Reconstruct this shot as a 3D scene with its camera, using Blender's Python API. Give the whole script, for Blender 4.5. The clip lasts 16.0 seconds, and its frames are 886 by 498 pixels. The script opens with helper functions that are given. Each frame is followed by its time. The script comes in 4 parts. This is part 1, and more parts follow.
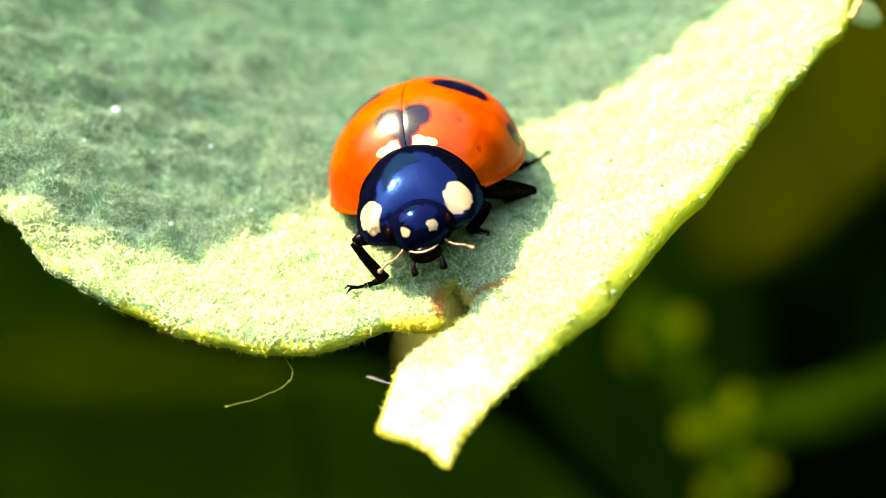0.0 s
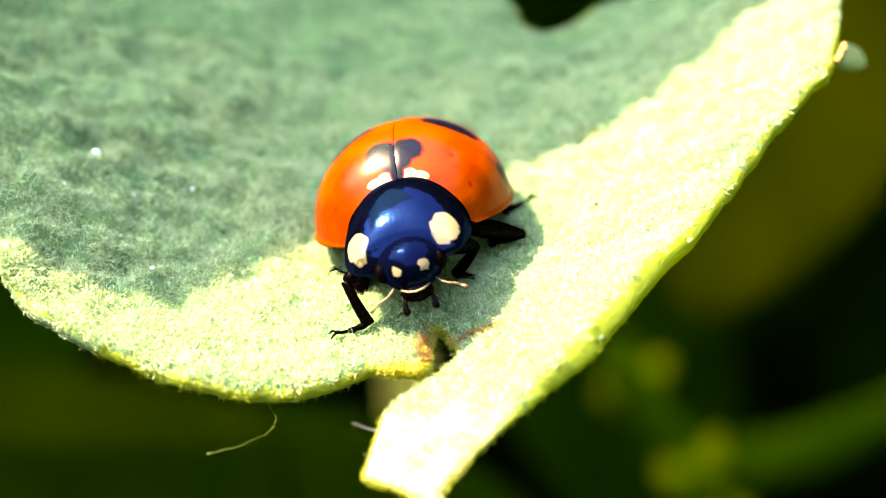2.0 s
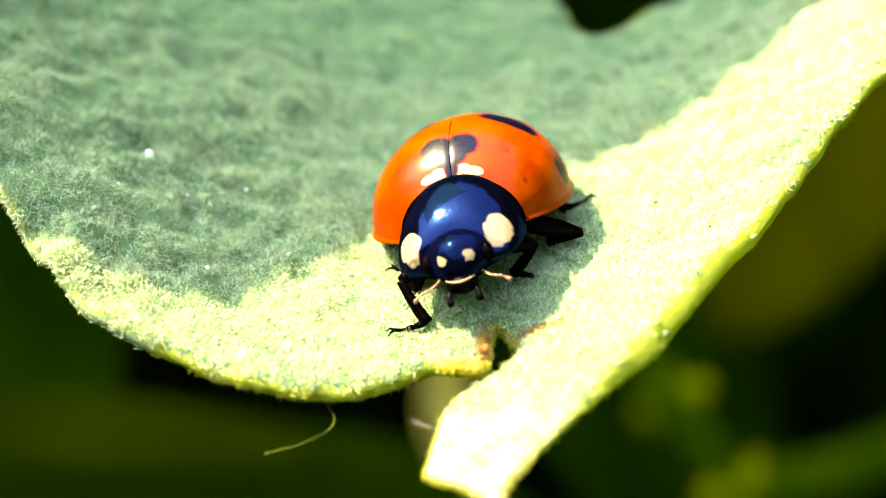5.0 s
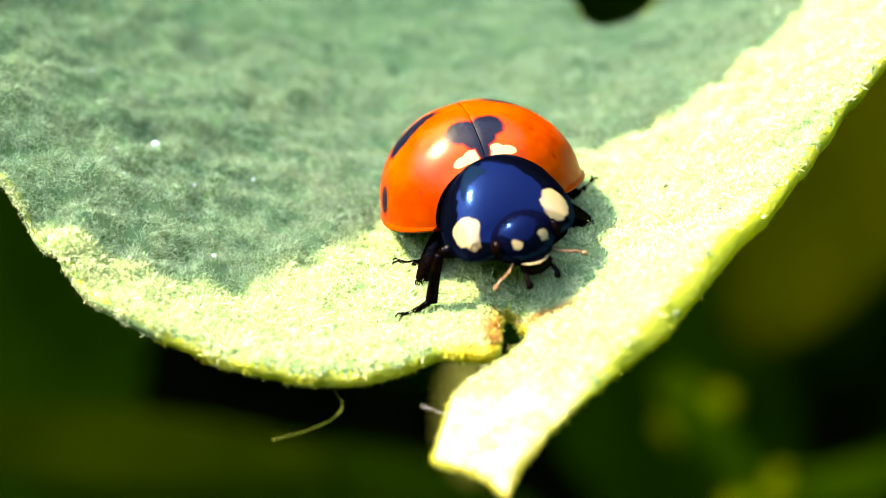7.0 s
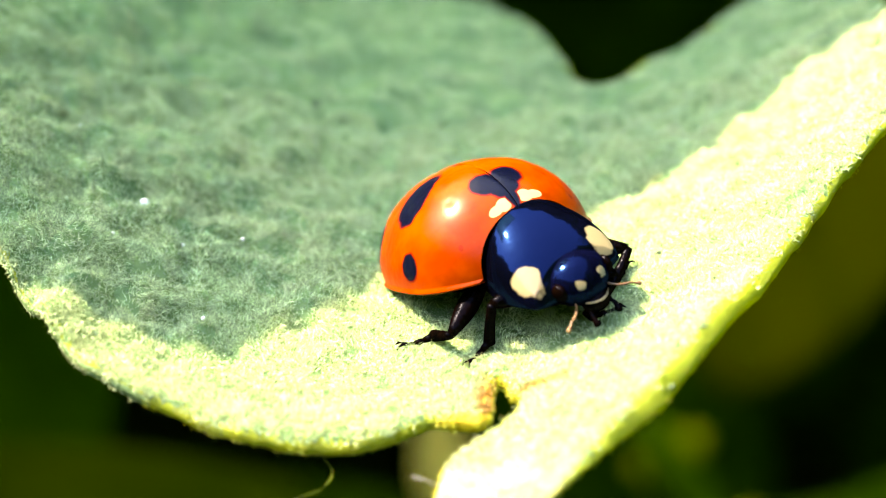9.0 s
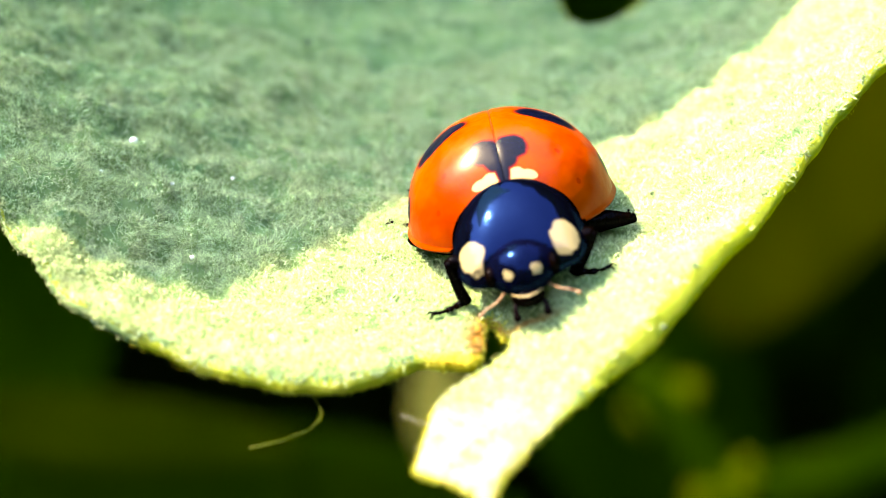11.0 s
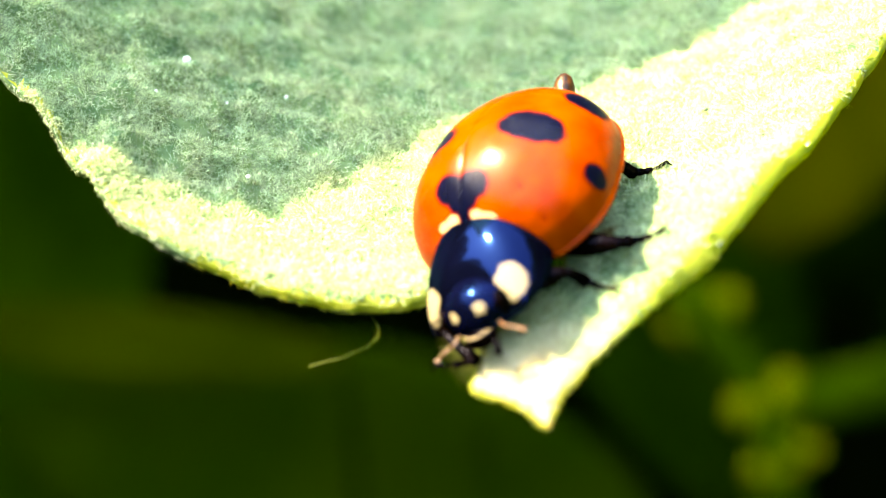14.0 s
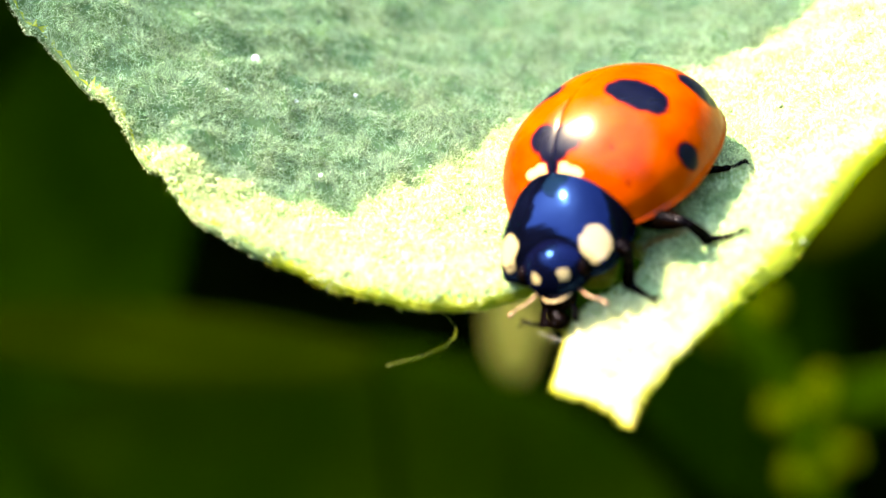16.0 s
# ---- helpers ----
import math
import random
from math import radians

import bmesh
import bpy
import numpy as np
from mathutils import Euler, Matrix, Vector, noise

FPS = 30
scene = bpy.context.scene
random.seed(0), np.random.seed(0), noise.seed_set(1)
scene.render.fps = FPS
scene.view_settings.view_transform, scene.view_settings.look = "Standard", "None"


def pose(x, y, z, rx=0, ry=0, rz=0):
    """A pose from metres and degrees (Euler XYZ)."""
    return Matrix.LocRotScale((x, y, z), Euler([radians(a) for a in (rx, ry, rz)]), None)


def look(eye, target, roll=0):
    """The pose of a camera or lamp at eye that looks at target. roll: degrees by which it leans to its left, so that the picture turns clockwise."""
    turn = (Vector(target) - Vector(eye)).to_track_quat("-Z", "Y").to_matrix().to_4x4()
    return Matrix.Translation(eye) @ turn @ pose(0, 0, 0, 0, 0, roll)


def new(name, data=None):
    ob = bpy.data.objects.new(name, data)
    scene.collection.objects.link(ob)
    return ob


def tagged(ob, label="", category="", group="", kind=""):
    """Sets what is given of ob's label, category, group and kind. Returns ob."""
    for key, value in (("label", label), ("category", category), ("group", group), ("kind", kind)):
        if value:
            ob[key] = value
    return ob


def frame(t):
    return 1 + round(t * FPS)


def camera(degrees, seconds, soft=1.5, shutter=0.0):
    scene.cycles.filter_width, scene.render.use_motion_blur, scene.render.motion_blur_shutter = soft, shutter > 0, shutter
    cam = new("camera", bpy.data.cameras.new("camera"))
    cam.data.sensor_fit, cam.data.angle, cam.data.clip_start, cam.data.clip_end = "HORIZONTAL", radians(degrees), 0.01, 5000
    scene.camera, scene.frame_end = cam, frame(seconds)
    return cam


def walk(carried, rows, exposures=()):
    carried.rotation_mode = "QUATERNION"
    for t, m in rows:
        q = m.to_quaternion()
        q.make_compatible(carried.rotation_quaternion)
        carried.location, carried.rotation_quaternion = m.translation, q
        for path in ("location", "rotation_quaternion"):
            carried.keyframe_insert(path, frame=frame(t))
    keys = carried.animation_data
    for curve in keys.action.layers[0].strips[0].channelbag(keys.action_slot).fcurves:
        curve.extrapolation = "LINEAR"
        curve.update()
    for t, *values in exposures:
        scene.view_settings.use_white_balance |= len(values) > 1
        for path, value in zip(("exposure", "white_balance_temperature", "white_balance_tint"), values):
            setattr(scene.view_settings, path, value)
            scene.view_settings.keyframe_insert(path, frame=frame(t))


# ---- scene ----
# All lengths below are in model units of U metres (a little under a millimetre).
U = 0.00088

# ---- camera ----
cam = camera(28.0, 16.0, soft=0.9)
cam.data.dof.use_dof = True
cam.data.dof.focus_distance = 48.4 * U
cam.data.dof.aperture_fstop = 50.0

# seconds, eye in model units, Euler angles in degrees
CAMERA_ROWS = [
    (0, 0.000, -38.299, 32.139, 50.000, 0.001, -0.001),
    (0.5, -0.205, -38.449, 31.508, 50.776, 0.001, -0.075),
    (1, -0.023, -38.013, 32.194, 50.197, -0.100, -0.159),
    (1.5, -0.638, -38.037, 31.805, 51.267, -0.131, -0.576),
    (2, -0.352, -37.831, 31.899, 51.304, -0.599, -0.671),
    (2.5, -0.113, -38.052, 31.568, 51.541, -0.582, -1.088),
    (3, -0.899, -37.761, 31.418, 51.203, -0.503, -0.687),
    (3.5, -0.863, -37.900, 30.936, 51.853, 0.126, -0.337),
    (3.7, -1.013, -37.800, 30.936, 51.883, 0.126, -0.167),
    (6, -1.151, -38.127, 30.161, 52.550, 0.288, -0.005),
    (6.5, -0.966, -38.265, 29.617, 52.512, 0.799, 0.222),
    (7, -0.715, -38.186, 29.688, 53.090, 1.140, 0.160),
    (7.5, -0.635, -37.871, 29.602, 53.137, 0.762, 0.075),
    (8, -1.068, -37.135, 30.494, 52.793, 0.106, -0.049),
    (8.5, -1.160, -37.323, 30.086, 53.991, 0.210, -0.081),
    (8.7, -1.390, -37.233, 30.326, 53.991, 0.010, -0.181),
    (10.8, -1.114, -37.340, 30.131, 52.347, -0.402, -0.061),
    (11, -1.214, -37.090, 29.871, 52.297, -0.322, -0.171),
    (11.5, -1.270, -37.179, 30.031, 52.986, -0.485, -0.639),
    (12, -2.054, -37.196, 29.708, 53.057, 0.115, -0.019),
    (12.5, -1.863, -37.446, 29.268, 52.588, 0.443, 0.141),
    (13, -1.897, -37.406, 29.563, 50.947, 0.408, 0.195),
    (13.5, -1.605, -37.782, 29.781, 49.284, 1.021, 0.937),
    (14, -1.735, -37.095, 30.120, 49.427, 0.632, 0.525),
    (14.5, -1.580, -37.247, 29.887, 49.243, 0.756, 0.400),
    (15, -1.717, -36.780, 30.368, 48.606, 0.486, 0.193),
    (15.5, -2.583, -36.965, 29.811, 49.604, 0.434, -0.298),
    (16, -3.215, -36.941, 29.791, 49.582, 1.098, 0.924),
]

walk(cam, [(t, pose(x * U, y * U, z * U, a, b, c)) for t, x, y, z, a, b, c in CAMERA_ROWS],
     exposures=[(0, 4.16, 8500, 16), (12, 4.06, 8500, 16), (13.3, 4.40, 8500, 16), (16, 4.44, 8500, 16)])

# ---- light ----
SUN_WAY = Vector((-0.57, 0.30, 0.77)).normalized()
world = bpy.data.worlds.new("world")
world.use_nodes = True
scene.world = world
wn, wl = world.node_tree.nodes, world.node_tree.links
sky = wn.new("ShaderNodeTexSky")
sky.sky_type, sky.sun_disc = "NISHITA", False
sky.sun_elevation = math.asin(SUN_WAY.z)
sky.sun_rotation = math.atan2(SUN_WAY.x, SUN_WAY.y) % (2 * math.pi)
wl.new(sky.outputs[0], wn["Background"].inputs[0])
wn["Background"].inputs[1].default_value = 0.15
sun = new("sun", bpy.data.lights.new("sun", "SUN"))
sun.data.energy, sun.data.angle, sun.data.color = 2.5, radians(0.5), (1.0, 0.885, 0.62)
sun.matrix_world = look(SUN_WAY * 0.2, (0, 0, 0))

# ---- materials ----
def mat(name, ca, cb, rough=0.5, scale=3.0, bump=0.0, bump_scale=12.0, coat=0.0, translucent=0.0, spec=0.5, detail=4.0, glow_through=None, coat_rough=0.1, gleam=None):
    """Principled surface whose colour wanders between ca and cb, with fine relief; sizes in model units."""
    m = bpy.data.materials.new(name)
    m.use_nodes = True
    n, l = m.node_tree.nodes, m.node_tree.links
    p = n["Principled BSDF"]
    tc = n.new("ShaderNodeTexCoord")
    mp = n.new("ShaderNodeMapping")
    mp.inputs["Scale"].default_value = (1 / U,) * 3
    l.new(tc.outputs["Object"], mp.inputs[0])
    big = n.new("ShaderNodeTexNoise")
    big.inputs["Scale"].default_value, big.inputs["Detail"].default_value = scale, detail
    l.new(mp.outputs[0], big.inputs["Vector"])
    mix = n.new("ShaderNodeMix")
    mix.data_type = "RGBA"
    mix.inputs[6].default_value, mix.inputs[7].default_value = (*ca, 1), (*cb, 1)
    ramp = n.new("ShaderNodeMapRange")
    ramp.inputs[1].default_value, ramp.inputs[2].default_value = 0.35, 0.65
    l.new(big.outputs[0], ramp.inputs[0])
    l.new(ramp.outputs[0], mix.inputs[0])
    l.new(mix.outputs[2], p.inputs["Base Color"])
    p.inputs["Roughness"].default_value = rough
    p.inputs["Coat Weight"].default_value = coat
    p.inputs["Coat Roughness"].default_value = coat_rough
    p.inputs["Specular IOR Level"].default_value = spec
    fine = n.new("ShaderNodeTexNoise")
    fine.inputs["Scale"].default_value = bump_scale
    l.new(mp.outputs[0], fine.inputs["Vector"])
    if bump:
        b = n.new("ShaderNodeBump")
        b.inputs["Strength"].default_value, b.inputs["Distance"].default_value = bump, 0.1 * U
        l.new(fine.outputs[0], b.inputs["Height"])
        l.new(b.outputs[0], p.inputs["Normal"])
    if translucent:
        tr = n.new("ShaderNodeBsdfTranslucent")
        if glow_through:
            tr.inputs[0].default_value = (*glow_through, 1)
        else:
            l.new(mix.outputs[2], tr.inputs[0])
        ms = n.new("ShaderNodeMixShader")
        ms.inputs[0].default_value = translucent
        l.new(p.outputs[0], ms.inputs[1])
        l.new(tr.outputs[0], ms.inputs[2])
        l.new(ms.outputs[0], n["Material Output"].inputs[0])
    if gleam:
        # even gloss; its tint puts the blue of the mirrored sky into the colour
        gl, add = n.new("ShaderNodeBsdfGlossy"), n.new("ShaderNodeAddShader")
        gl.inputs["Color"].default_value = (*gleam, 1)
        gl.inputs["Roughness"].default_value = rough
        if bump:
            l.new(b.outputs[0], gl.inputs["Normal"])
        l.new(p.outputs[0], add.inputs[0])
        l.new(gl.outputs[0], add.inputs[1])
        l.new(add.outputs[0], n["Material Output"].inputs[0])
    return m


def add_marks(m, marks, soft=0.06, wobble=0.10, wobble_scale=2.5, mirror=True):
    """Lays marks of other colours on a material: (centre, radii, colour), mirrored over x, with slightly uneven rims."""
    n, l = m.node_tree.nodes, m.node_tree.links
    p = n["Principled BSDF"]
    mp = n["Mapping"]
    absx = n.new("ShaderNodeVectorMath")
    absx.operation = "ABSOLUTE"
    l.new(mp.outputs[0], absx.inputs[0])
    sep0, sep1, comb = n.new("ShaderNodeSeparateXYZ"), n.new("ShaderNodeSeparateXYZ"), n.new("ShaderNodeCombineXYZ")
    l.new(mp.outputs[0], sep0.inputs[0])
    l.new(absx.outputs[0], sep1.inputs[0])
    l.new((sep1 if mirror else sep0).outputs[0], comb.inputs[0])
    l.new(sep0.outputs[1], comb.inputs[1])
    l.new(sep0.outputs[2], comb.inputs[2])
    ns = n.new("ShaderNodeTexNoise")
    ns.inputs["Scale"].default_value = wobble_scale
    l.new(mp.outputs[0], ns.inputs["Vector"])
    colour = p.inputs["Base Color"].links[0].from_socket
    for centre, radii, rgb in marks:
        sub = n.new("ShaderNodeVectorMath")
        sub.operation = "SUBTRACT"
        sub.inputs[1].default_value = centre
        l.new(comb.outputs[0], sub.inputs[0])
        div = n.new("ShaderNodeVectorMath")
        div.operation = "DIVIDE"
        div.inputs[1].default_value = radii
        l.new(sub.outputs[0], div.inputs[0])
        ln = n.new("ShaderNodeVectorMath")
        ln.operation = "LENGTH"
        l.new(div.outputs[0], ln.inputs[0])
        ad = n.new("ShaderNodeMath")
        ad.operation = "MULTIPLY_ADD"
        ad.inputs[1].default_value, ad.inputs[2].default_value = 4 * wobble, -2 * wobble
        l.new(ns.outputs[0], ad.inputs[0])
        sm = n.new("ShaderNodeMath")
        l.new(ad.outputs[0], sm.inputs[0])
        l.new(ln.outputs["Value"], sm.inputs[1])
        mr = n.new("ShaderNodeMapRange")
        mr.inputs[1].default_value, mr.inputs[2].default_value = 1 - soft, 1 + soft
        mr.inputs[3].default_value, mr.inputs[4].default_value = 1, 0
        l.new(sm.outputs[0], mr.inputs[0])
        mx = n.new("ShaderNodeMix")
        mx.data_type = "RGBA"
        mx.inputs[7].default_value = (*rgb, 1)
        l.new(mr.outputs[0], mx.inputs[0])
        l.new(colour, mx.inputs[6])
        colour = mx.outputs[2]
    l.new(colour, p.inputs["Base Color"])
    return m


M_LEAF = mat("leaf_green", (0.0396, 0.108, 0.0468), (0.122, 0.209, 0.0864), rough=0.8, scale=0.9, bump=0.6, bump_scale=7, translucent=0.16, glow_through=(0.30, 0.42, 0.03), spec=0.2)
# very translucent, so the leaf added overhead also brightens the hollow
M_LIT_LEAF = mat("sun_through_leaf", (0.10, 0.24, 0.08), (0.15, 0.30, 0.11), rough=0.6, scale=0.4, bump=0.3, translucent=0.9, glow_through=(0.74, 0.95, 0.76), spec=0.2)
M_RIM = mat("leaf_rim", (0.173, 0.252, 0.0072), (0.245, 0.324, 0.0216), rough=0.6, scale=1.5, bump=0.5, translucent=0.5, glow_through=(0.446, 0.504, 0.0144))
# yellow base colour imitates sun shining through the rim hairs
M_RIM_HAIR = mat("rim_hair", (0.30, 0.36, 0.02), (0.42, 0.47, 0.06), rough=0.55, scale=0.8, translucent=0.4, glow_through=(0.50, 0.56, 0.04))
M_HAIR = mat("leaf_hair", (0.35, 0.511, 0.270), (0.455, 0.574, 0.305), rough=0.55, scale=0.8, translucent=0.16)
def vary_by_island(m, low, high):
    """Brightens and darkens each loose piece of a mesh a little."""
    n, l = m.node_tree.nodes, m.node_tree.links
    p = n["Principled BSDF"]
    src = p.inputs["Base Color"].links[0].from_socket
    geo, mr, hsv = n.new("ShaderNodeNewGeometry"), n.new("ShaderNodeMapRange"), n.new("ShaderNodeHueSaturation")
    mr.inputs[3].default_value, mr.inputs[4].default_value = low, high
    l.new(geo.outputs["Random Per Island"], mr.inputs[0])
    l.new(mr.outputs[0], hsv.inputs["Value"])
    l.new(src, hsv.inputs["Color"])
    for link in list(src.links):
        if link.to_node != hsv:
            l.new(hsv.outputs[0], link.to_socket)


vary_by_island(M_HAIR, 0.3, 1.4)
vary_by_island(M_RIM_HAIR, 0.25, 1.3)
SCORCH = (0.30, 0.13, 0.015)
for m in (M_LEAF, M_HAIR, M_RIM):
    add_marks(m, [((-0.5, -7.0, 0), (1.7, 2.2, 4), (0.446, 0.396, 0.216))], soft=0.6, wobble=0.25, wobble_scale=1.2, mirror=False)
    add_marks(m, [((-0.03, -2.37, 0), (0.30, 0.75, 3), SCORCH), ((-0.70, -3.04, 0), (0.85, 0.18, 3), (0.55, 0.34, 0.02)), ((1.32, -2.12, 0), (0.65, 0.14, 3), SCORCH), ((-1.61, -7.17, 0), (0.22, 0.35, 3), SCORCH), ((0.12, -8.41, 0), (0.35, 0.28, 3), SCORCH)],
              soft=0.5, wobble=0.35, wobble_scale=2.0, mirror=False)
M_LOBE = mat("lobe_felt", (0.42, 0.47, 0.17), (0.52, 0.56, 0.24), rough=0.9, scale=1.6, bump=1.0, bump_scale=9, translucent=0.55, glow_through=(0.62, 0.72, 0.36), spec=0.1)
M_BROWN = mat("dry_brown", (0.25, 0.10, 0.02), (0.50, 0.28, 0.06), rough=0.8, scale=4, bump=0.5)
# spot black with the sky's blue reflection put into the colour
SKY_TINTED_BLACK = (0.0003, 0.0007, 0.006)
RING = (0.085, 0.003, 0.0004)
CREAM = (0.136, 0.12, 0.072)
PIT = (0.11, 0.008, 0.0008)
SHELL_SPOTS = (((1.50, -0.48, 3.20), (1.0, 0.56, 0.72)), ((2.71, 0.13, 1.72), (0.50, 0.33, 0.36)), ((1.96, -2.42, 2.2), (0.66, 0.52, 0.66)),
               ((0.36, 1.32, 3.22), (0.42, 0.34, 0.6)), ((0.16, 1.56, 3.02), (0.30, 0.28, 0.5)), ((0.0, 1.78, 2.82), (0.17, 0.40, 0.6)))
M_SHELL = add_marks(mat("shell_orange", (0.138, 0.0128, 0.00007), (0.200, 0.0256, 0.00013), rough=0.4, scale=0.9, detail=6.0, coat=0.23, spec=0.01, bump=0.5, bump_scale=1.5, coat_rough=0.26),
                    [((1.53, 1.32, 2.82), (0.07, 0.06, 0.3), PIT), ((1.9, 1.73, 2.04), (0.07, 0.07, 0.10), PIT), ((0.34, 1.93, 2.60), (0.25, 0.13, 0.36), (0.328, 0.226, 0.117)), ((0.62, 1.95, 2.52), (0.25, 0.085, 0.36), (0.328, 0.226, 0.117))]
                    + [(c, tuple(r + 0.05 for r in radii), RING) for c, radii in SHELL_SPOTS] + [(c, radii, SKY_TINTED_BLACK) for c, radii in SHELL_SPOTS])
# collar and head are black; the blue gleam stands for mirrored sky
M_PRONOTUM = add_marks(mat("glossy_black", (0.0002, 0.0003, 0.0012), (0.0004, 0.0006, 0.0030), rough=0.11, scale=0.8, spec=0.0, bump=0.10, bump_scale=2.5, gleam=(0.00165, 0.006, 0.0255)),
                       [((1.20, 3.47, 1.20), (0.37, 0.42, 0.46), CREAM)], wobble=0.30, wobble_scale=1.8)
M_HEAD = add_marks(mat("head_black", (0.0003, 0.0005, 0.003), (0.0005, 0.0008, 0.006), rough=0.14, scale=1.2, spec=0.0, bump=0.14, bump_scale=5, gleam=(0.000878, 0.00317, 0.0137)),
                   [((0.38, 4.42, 0.90), (0.145, 0.4, 0.16), CREAM)], wobble=0.42, wobble_scale=4.0)
M_BLACK = mat("leg_black", (0.0002, 0.0002, 0.0002), (0.0015, 0.0006, 0.0003), rough=0.22, scale=2.5, spec=0.0, gleam=(0.0012, 0.00135, 0.0021), bump=0.2, bump_scale=10)
M_RUMP = mat("amber_brown", (0.004, 0.002, 0.0008), (0.05, 0.018, 0.003), rough=0.4, scale=4.0, bump=0.2, spec=0.2)
M_FEELER = mat("feeler_brown", (0.03, 0.0096, 0.0024), (0.132, 0.066, 0.024), rough=0.45, scale=2.0)
M_LIP = mat("pale_lip", (0.16, 0.128, 0.072), (0.224, 0.176, 0.104), rough=0.5)
M_BG_OLIVE = mat("far_leaf_olive", (0.0304, 0.0352, 0.00024), (0.052, 0.0512, 0.00048), rough=0.8, scale=0.08, spec=0.0)
# dimmer greens: the shade on the far lower leaves is put into these colours
M_BG_OLIVE_DIM = mat("far_leaf_olive_dim", (0.0125, 0.0208, 0.000166), (0.0208, 0.03, 0.000334), rough=0.8, scale=0.08, spec=0.0)
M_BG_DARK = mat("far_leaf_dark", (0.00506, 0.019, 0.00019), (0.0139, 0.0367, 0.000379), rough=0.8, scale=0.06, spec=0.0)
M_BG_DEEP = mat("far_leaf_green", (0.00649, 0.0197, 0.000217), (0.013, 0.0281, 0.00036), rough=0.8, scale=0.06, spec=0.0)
M_BG_BUD = mat("far_bud_yellow_green", (0.113, 0.134, 0.000704), (0.169, 0.19, 0.00141), rough=0.8, scale=0.2, spec=0.0)
M_BG_STEM = mat("far_stem_green", (0.0153, 0.0408, 0.00051), (0.0255, 0.0535, 0.00102), rough=0.8, scale=0.1, spec=0.0)
M_BEIGE = mat("dry_bract_beige", (0.224, 0.18, 0.028), (0.304, 0.24, 0.044), rough=0.8, scale=0.4, spec=0.1)
# almost black: the shade under the plants is put into the soil's colour
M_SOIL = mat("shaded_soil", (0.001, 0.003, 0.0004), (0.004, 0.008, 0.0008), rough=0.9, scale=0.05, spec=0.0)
M_DROP = mat("pale_grain", (0.80, 0.86, 0.88), (0.9, 0.92, 0.92), rough=0.15, scale=2, coat=0.2)
M_SPECK = mat("dark_speck", (0.03, 0.06, 0.03), (0.06, 0.10, 0.05), rough=0.6, scale=5)
M_THREAD = mat("silk_thread", (0.11, 0.17, 0.015), (0.22, 0.27, 0.04), rough=0.4, scale=1, translucent=0.3)


# ---- building helpers ----
def mesh_from(name, verts, faces, materials, smooth=True, index=None):
    me = bpy.data.meshes.new(name)
    me.from_pydata([(x * U, y * U, z * U) for x, y, z in verts], [], faces)
    for m in materials:
        me.materials.append(m)
    if smooth:
        me.polygons.foreach_set("use_smooth", [True] * len(me.polygons))
    if index is not None:
        me.polygons.foreach_set("material_index", index)
    me.update()
    return me


def part(name, me, parent, label="", kind=""):
    ob = new(name, me)
    ob.parent = parent
    return tagged(ob, label, kind=kind)


def thing(name, me, label, category, group="", kind=""):
    return tagged(new(name, me), label, category, group, kind)


def tube(points, radii, sides=8, cap=True):
    """Vertices and faces of a round tube through the points."""
    verts, faces = [], []
    pts = [Vector(p) for p in points]
    ref = Vector((0.31, 0.17, 0.93))
    for i, p in enumerate(pts):
        d = (pts[min(i + 1, len(pts) - 1)] - pts[max(i - 1, 0)]).normalized()
        a = d.cross(ref)
        if a.length < 1e-3:
            a = d.cross(Vector((1, 0, 0)))
        a.normalize()
        b = d.cross(a)
        for k in range(sides):
            w = 2 * math.pi * k / sides
            verts.append(p + (a * math.cos(w) + b * math.sin(w)) * radii[i])
    for i in range(len(pts) - 1):
        for k in range(sides):
            k2 = (k + 1) % sides
            faces.append((i * sides + k, i * sides + k2, (i + 1) * sides + k2, (i + 1) * sides + k))
    if cap:
        faces.append(tuple(range(sides))[::-1])
        faces.append(tuple(range((len(pts) - 1) * sides, len(pts) * sides)))
    return verts, faces


def joined(pieces):
    verts, faces = [], []
    for v, f in pieces:
        o = len(verts)
        verts += list(v)
        faces += [tuple(i + o for i in q) for q in f]
    return verts, faces


def ball(c, r, rings=8, sides=12):
    """An ellipsoid round c with the three radii r."""
    verts, faces = [(c[0], c[1], c[2] + r[2])], []
    for i in range(1, rings):
        a = math.pi * i / rings
        for k in range(sides):
            b = 2 * math.pi * k / sides
            verts.append((c[0] + r[0] * math.sin(a) * math.cos(b), c[1] + r[1] * math.sin(a) * math.sin(b), c[2] + r[2] * math.cos(a)))
    verts.append((c[0], c[1], c[2] - r[2]))
    e = len(verts) - 1
    for k in range(sides):
        k2 = (k + 1) % sides
        faces.append((0, 1 + k, 1 + k2))
        for i in range(rings - 2):
            faces.append((1 + i * sides + k, 1 + (i + 1) * sides + k, 1 + (i + 1) * sides + k2, 1 + i * sides + k2))
        faces.append((e, 1 + (rings - 2) * sides + k2, 1 + (rings - 2) * sides + k))
    return verts, faces


def rounded(points, steps):
    """A closed Catmull-Rom curve through 2D points."""
    out, n = [], len(points)
    for i in range(n):
        p = [Vector(points[(i + k) % n]) for k in (-1, 0, 1, 2)]
        for s in range(steps):
            t = s / steps
            out.append(0.5 * (2 * p[1] + (p[2] - p[0]) * t + (2 * p[0] - 5 * p[1] + 4 * p[2] - p[3]) * t * t + (3 * p[1] - p[0] - 3 * p[2] + p[3]) * t ** 3))
    return out


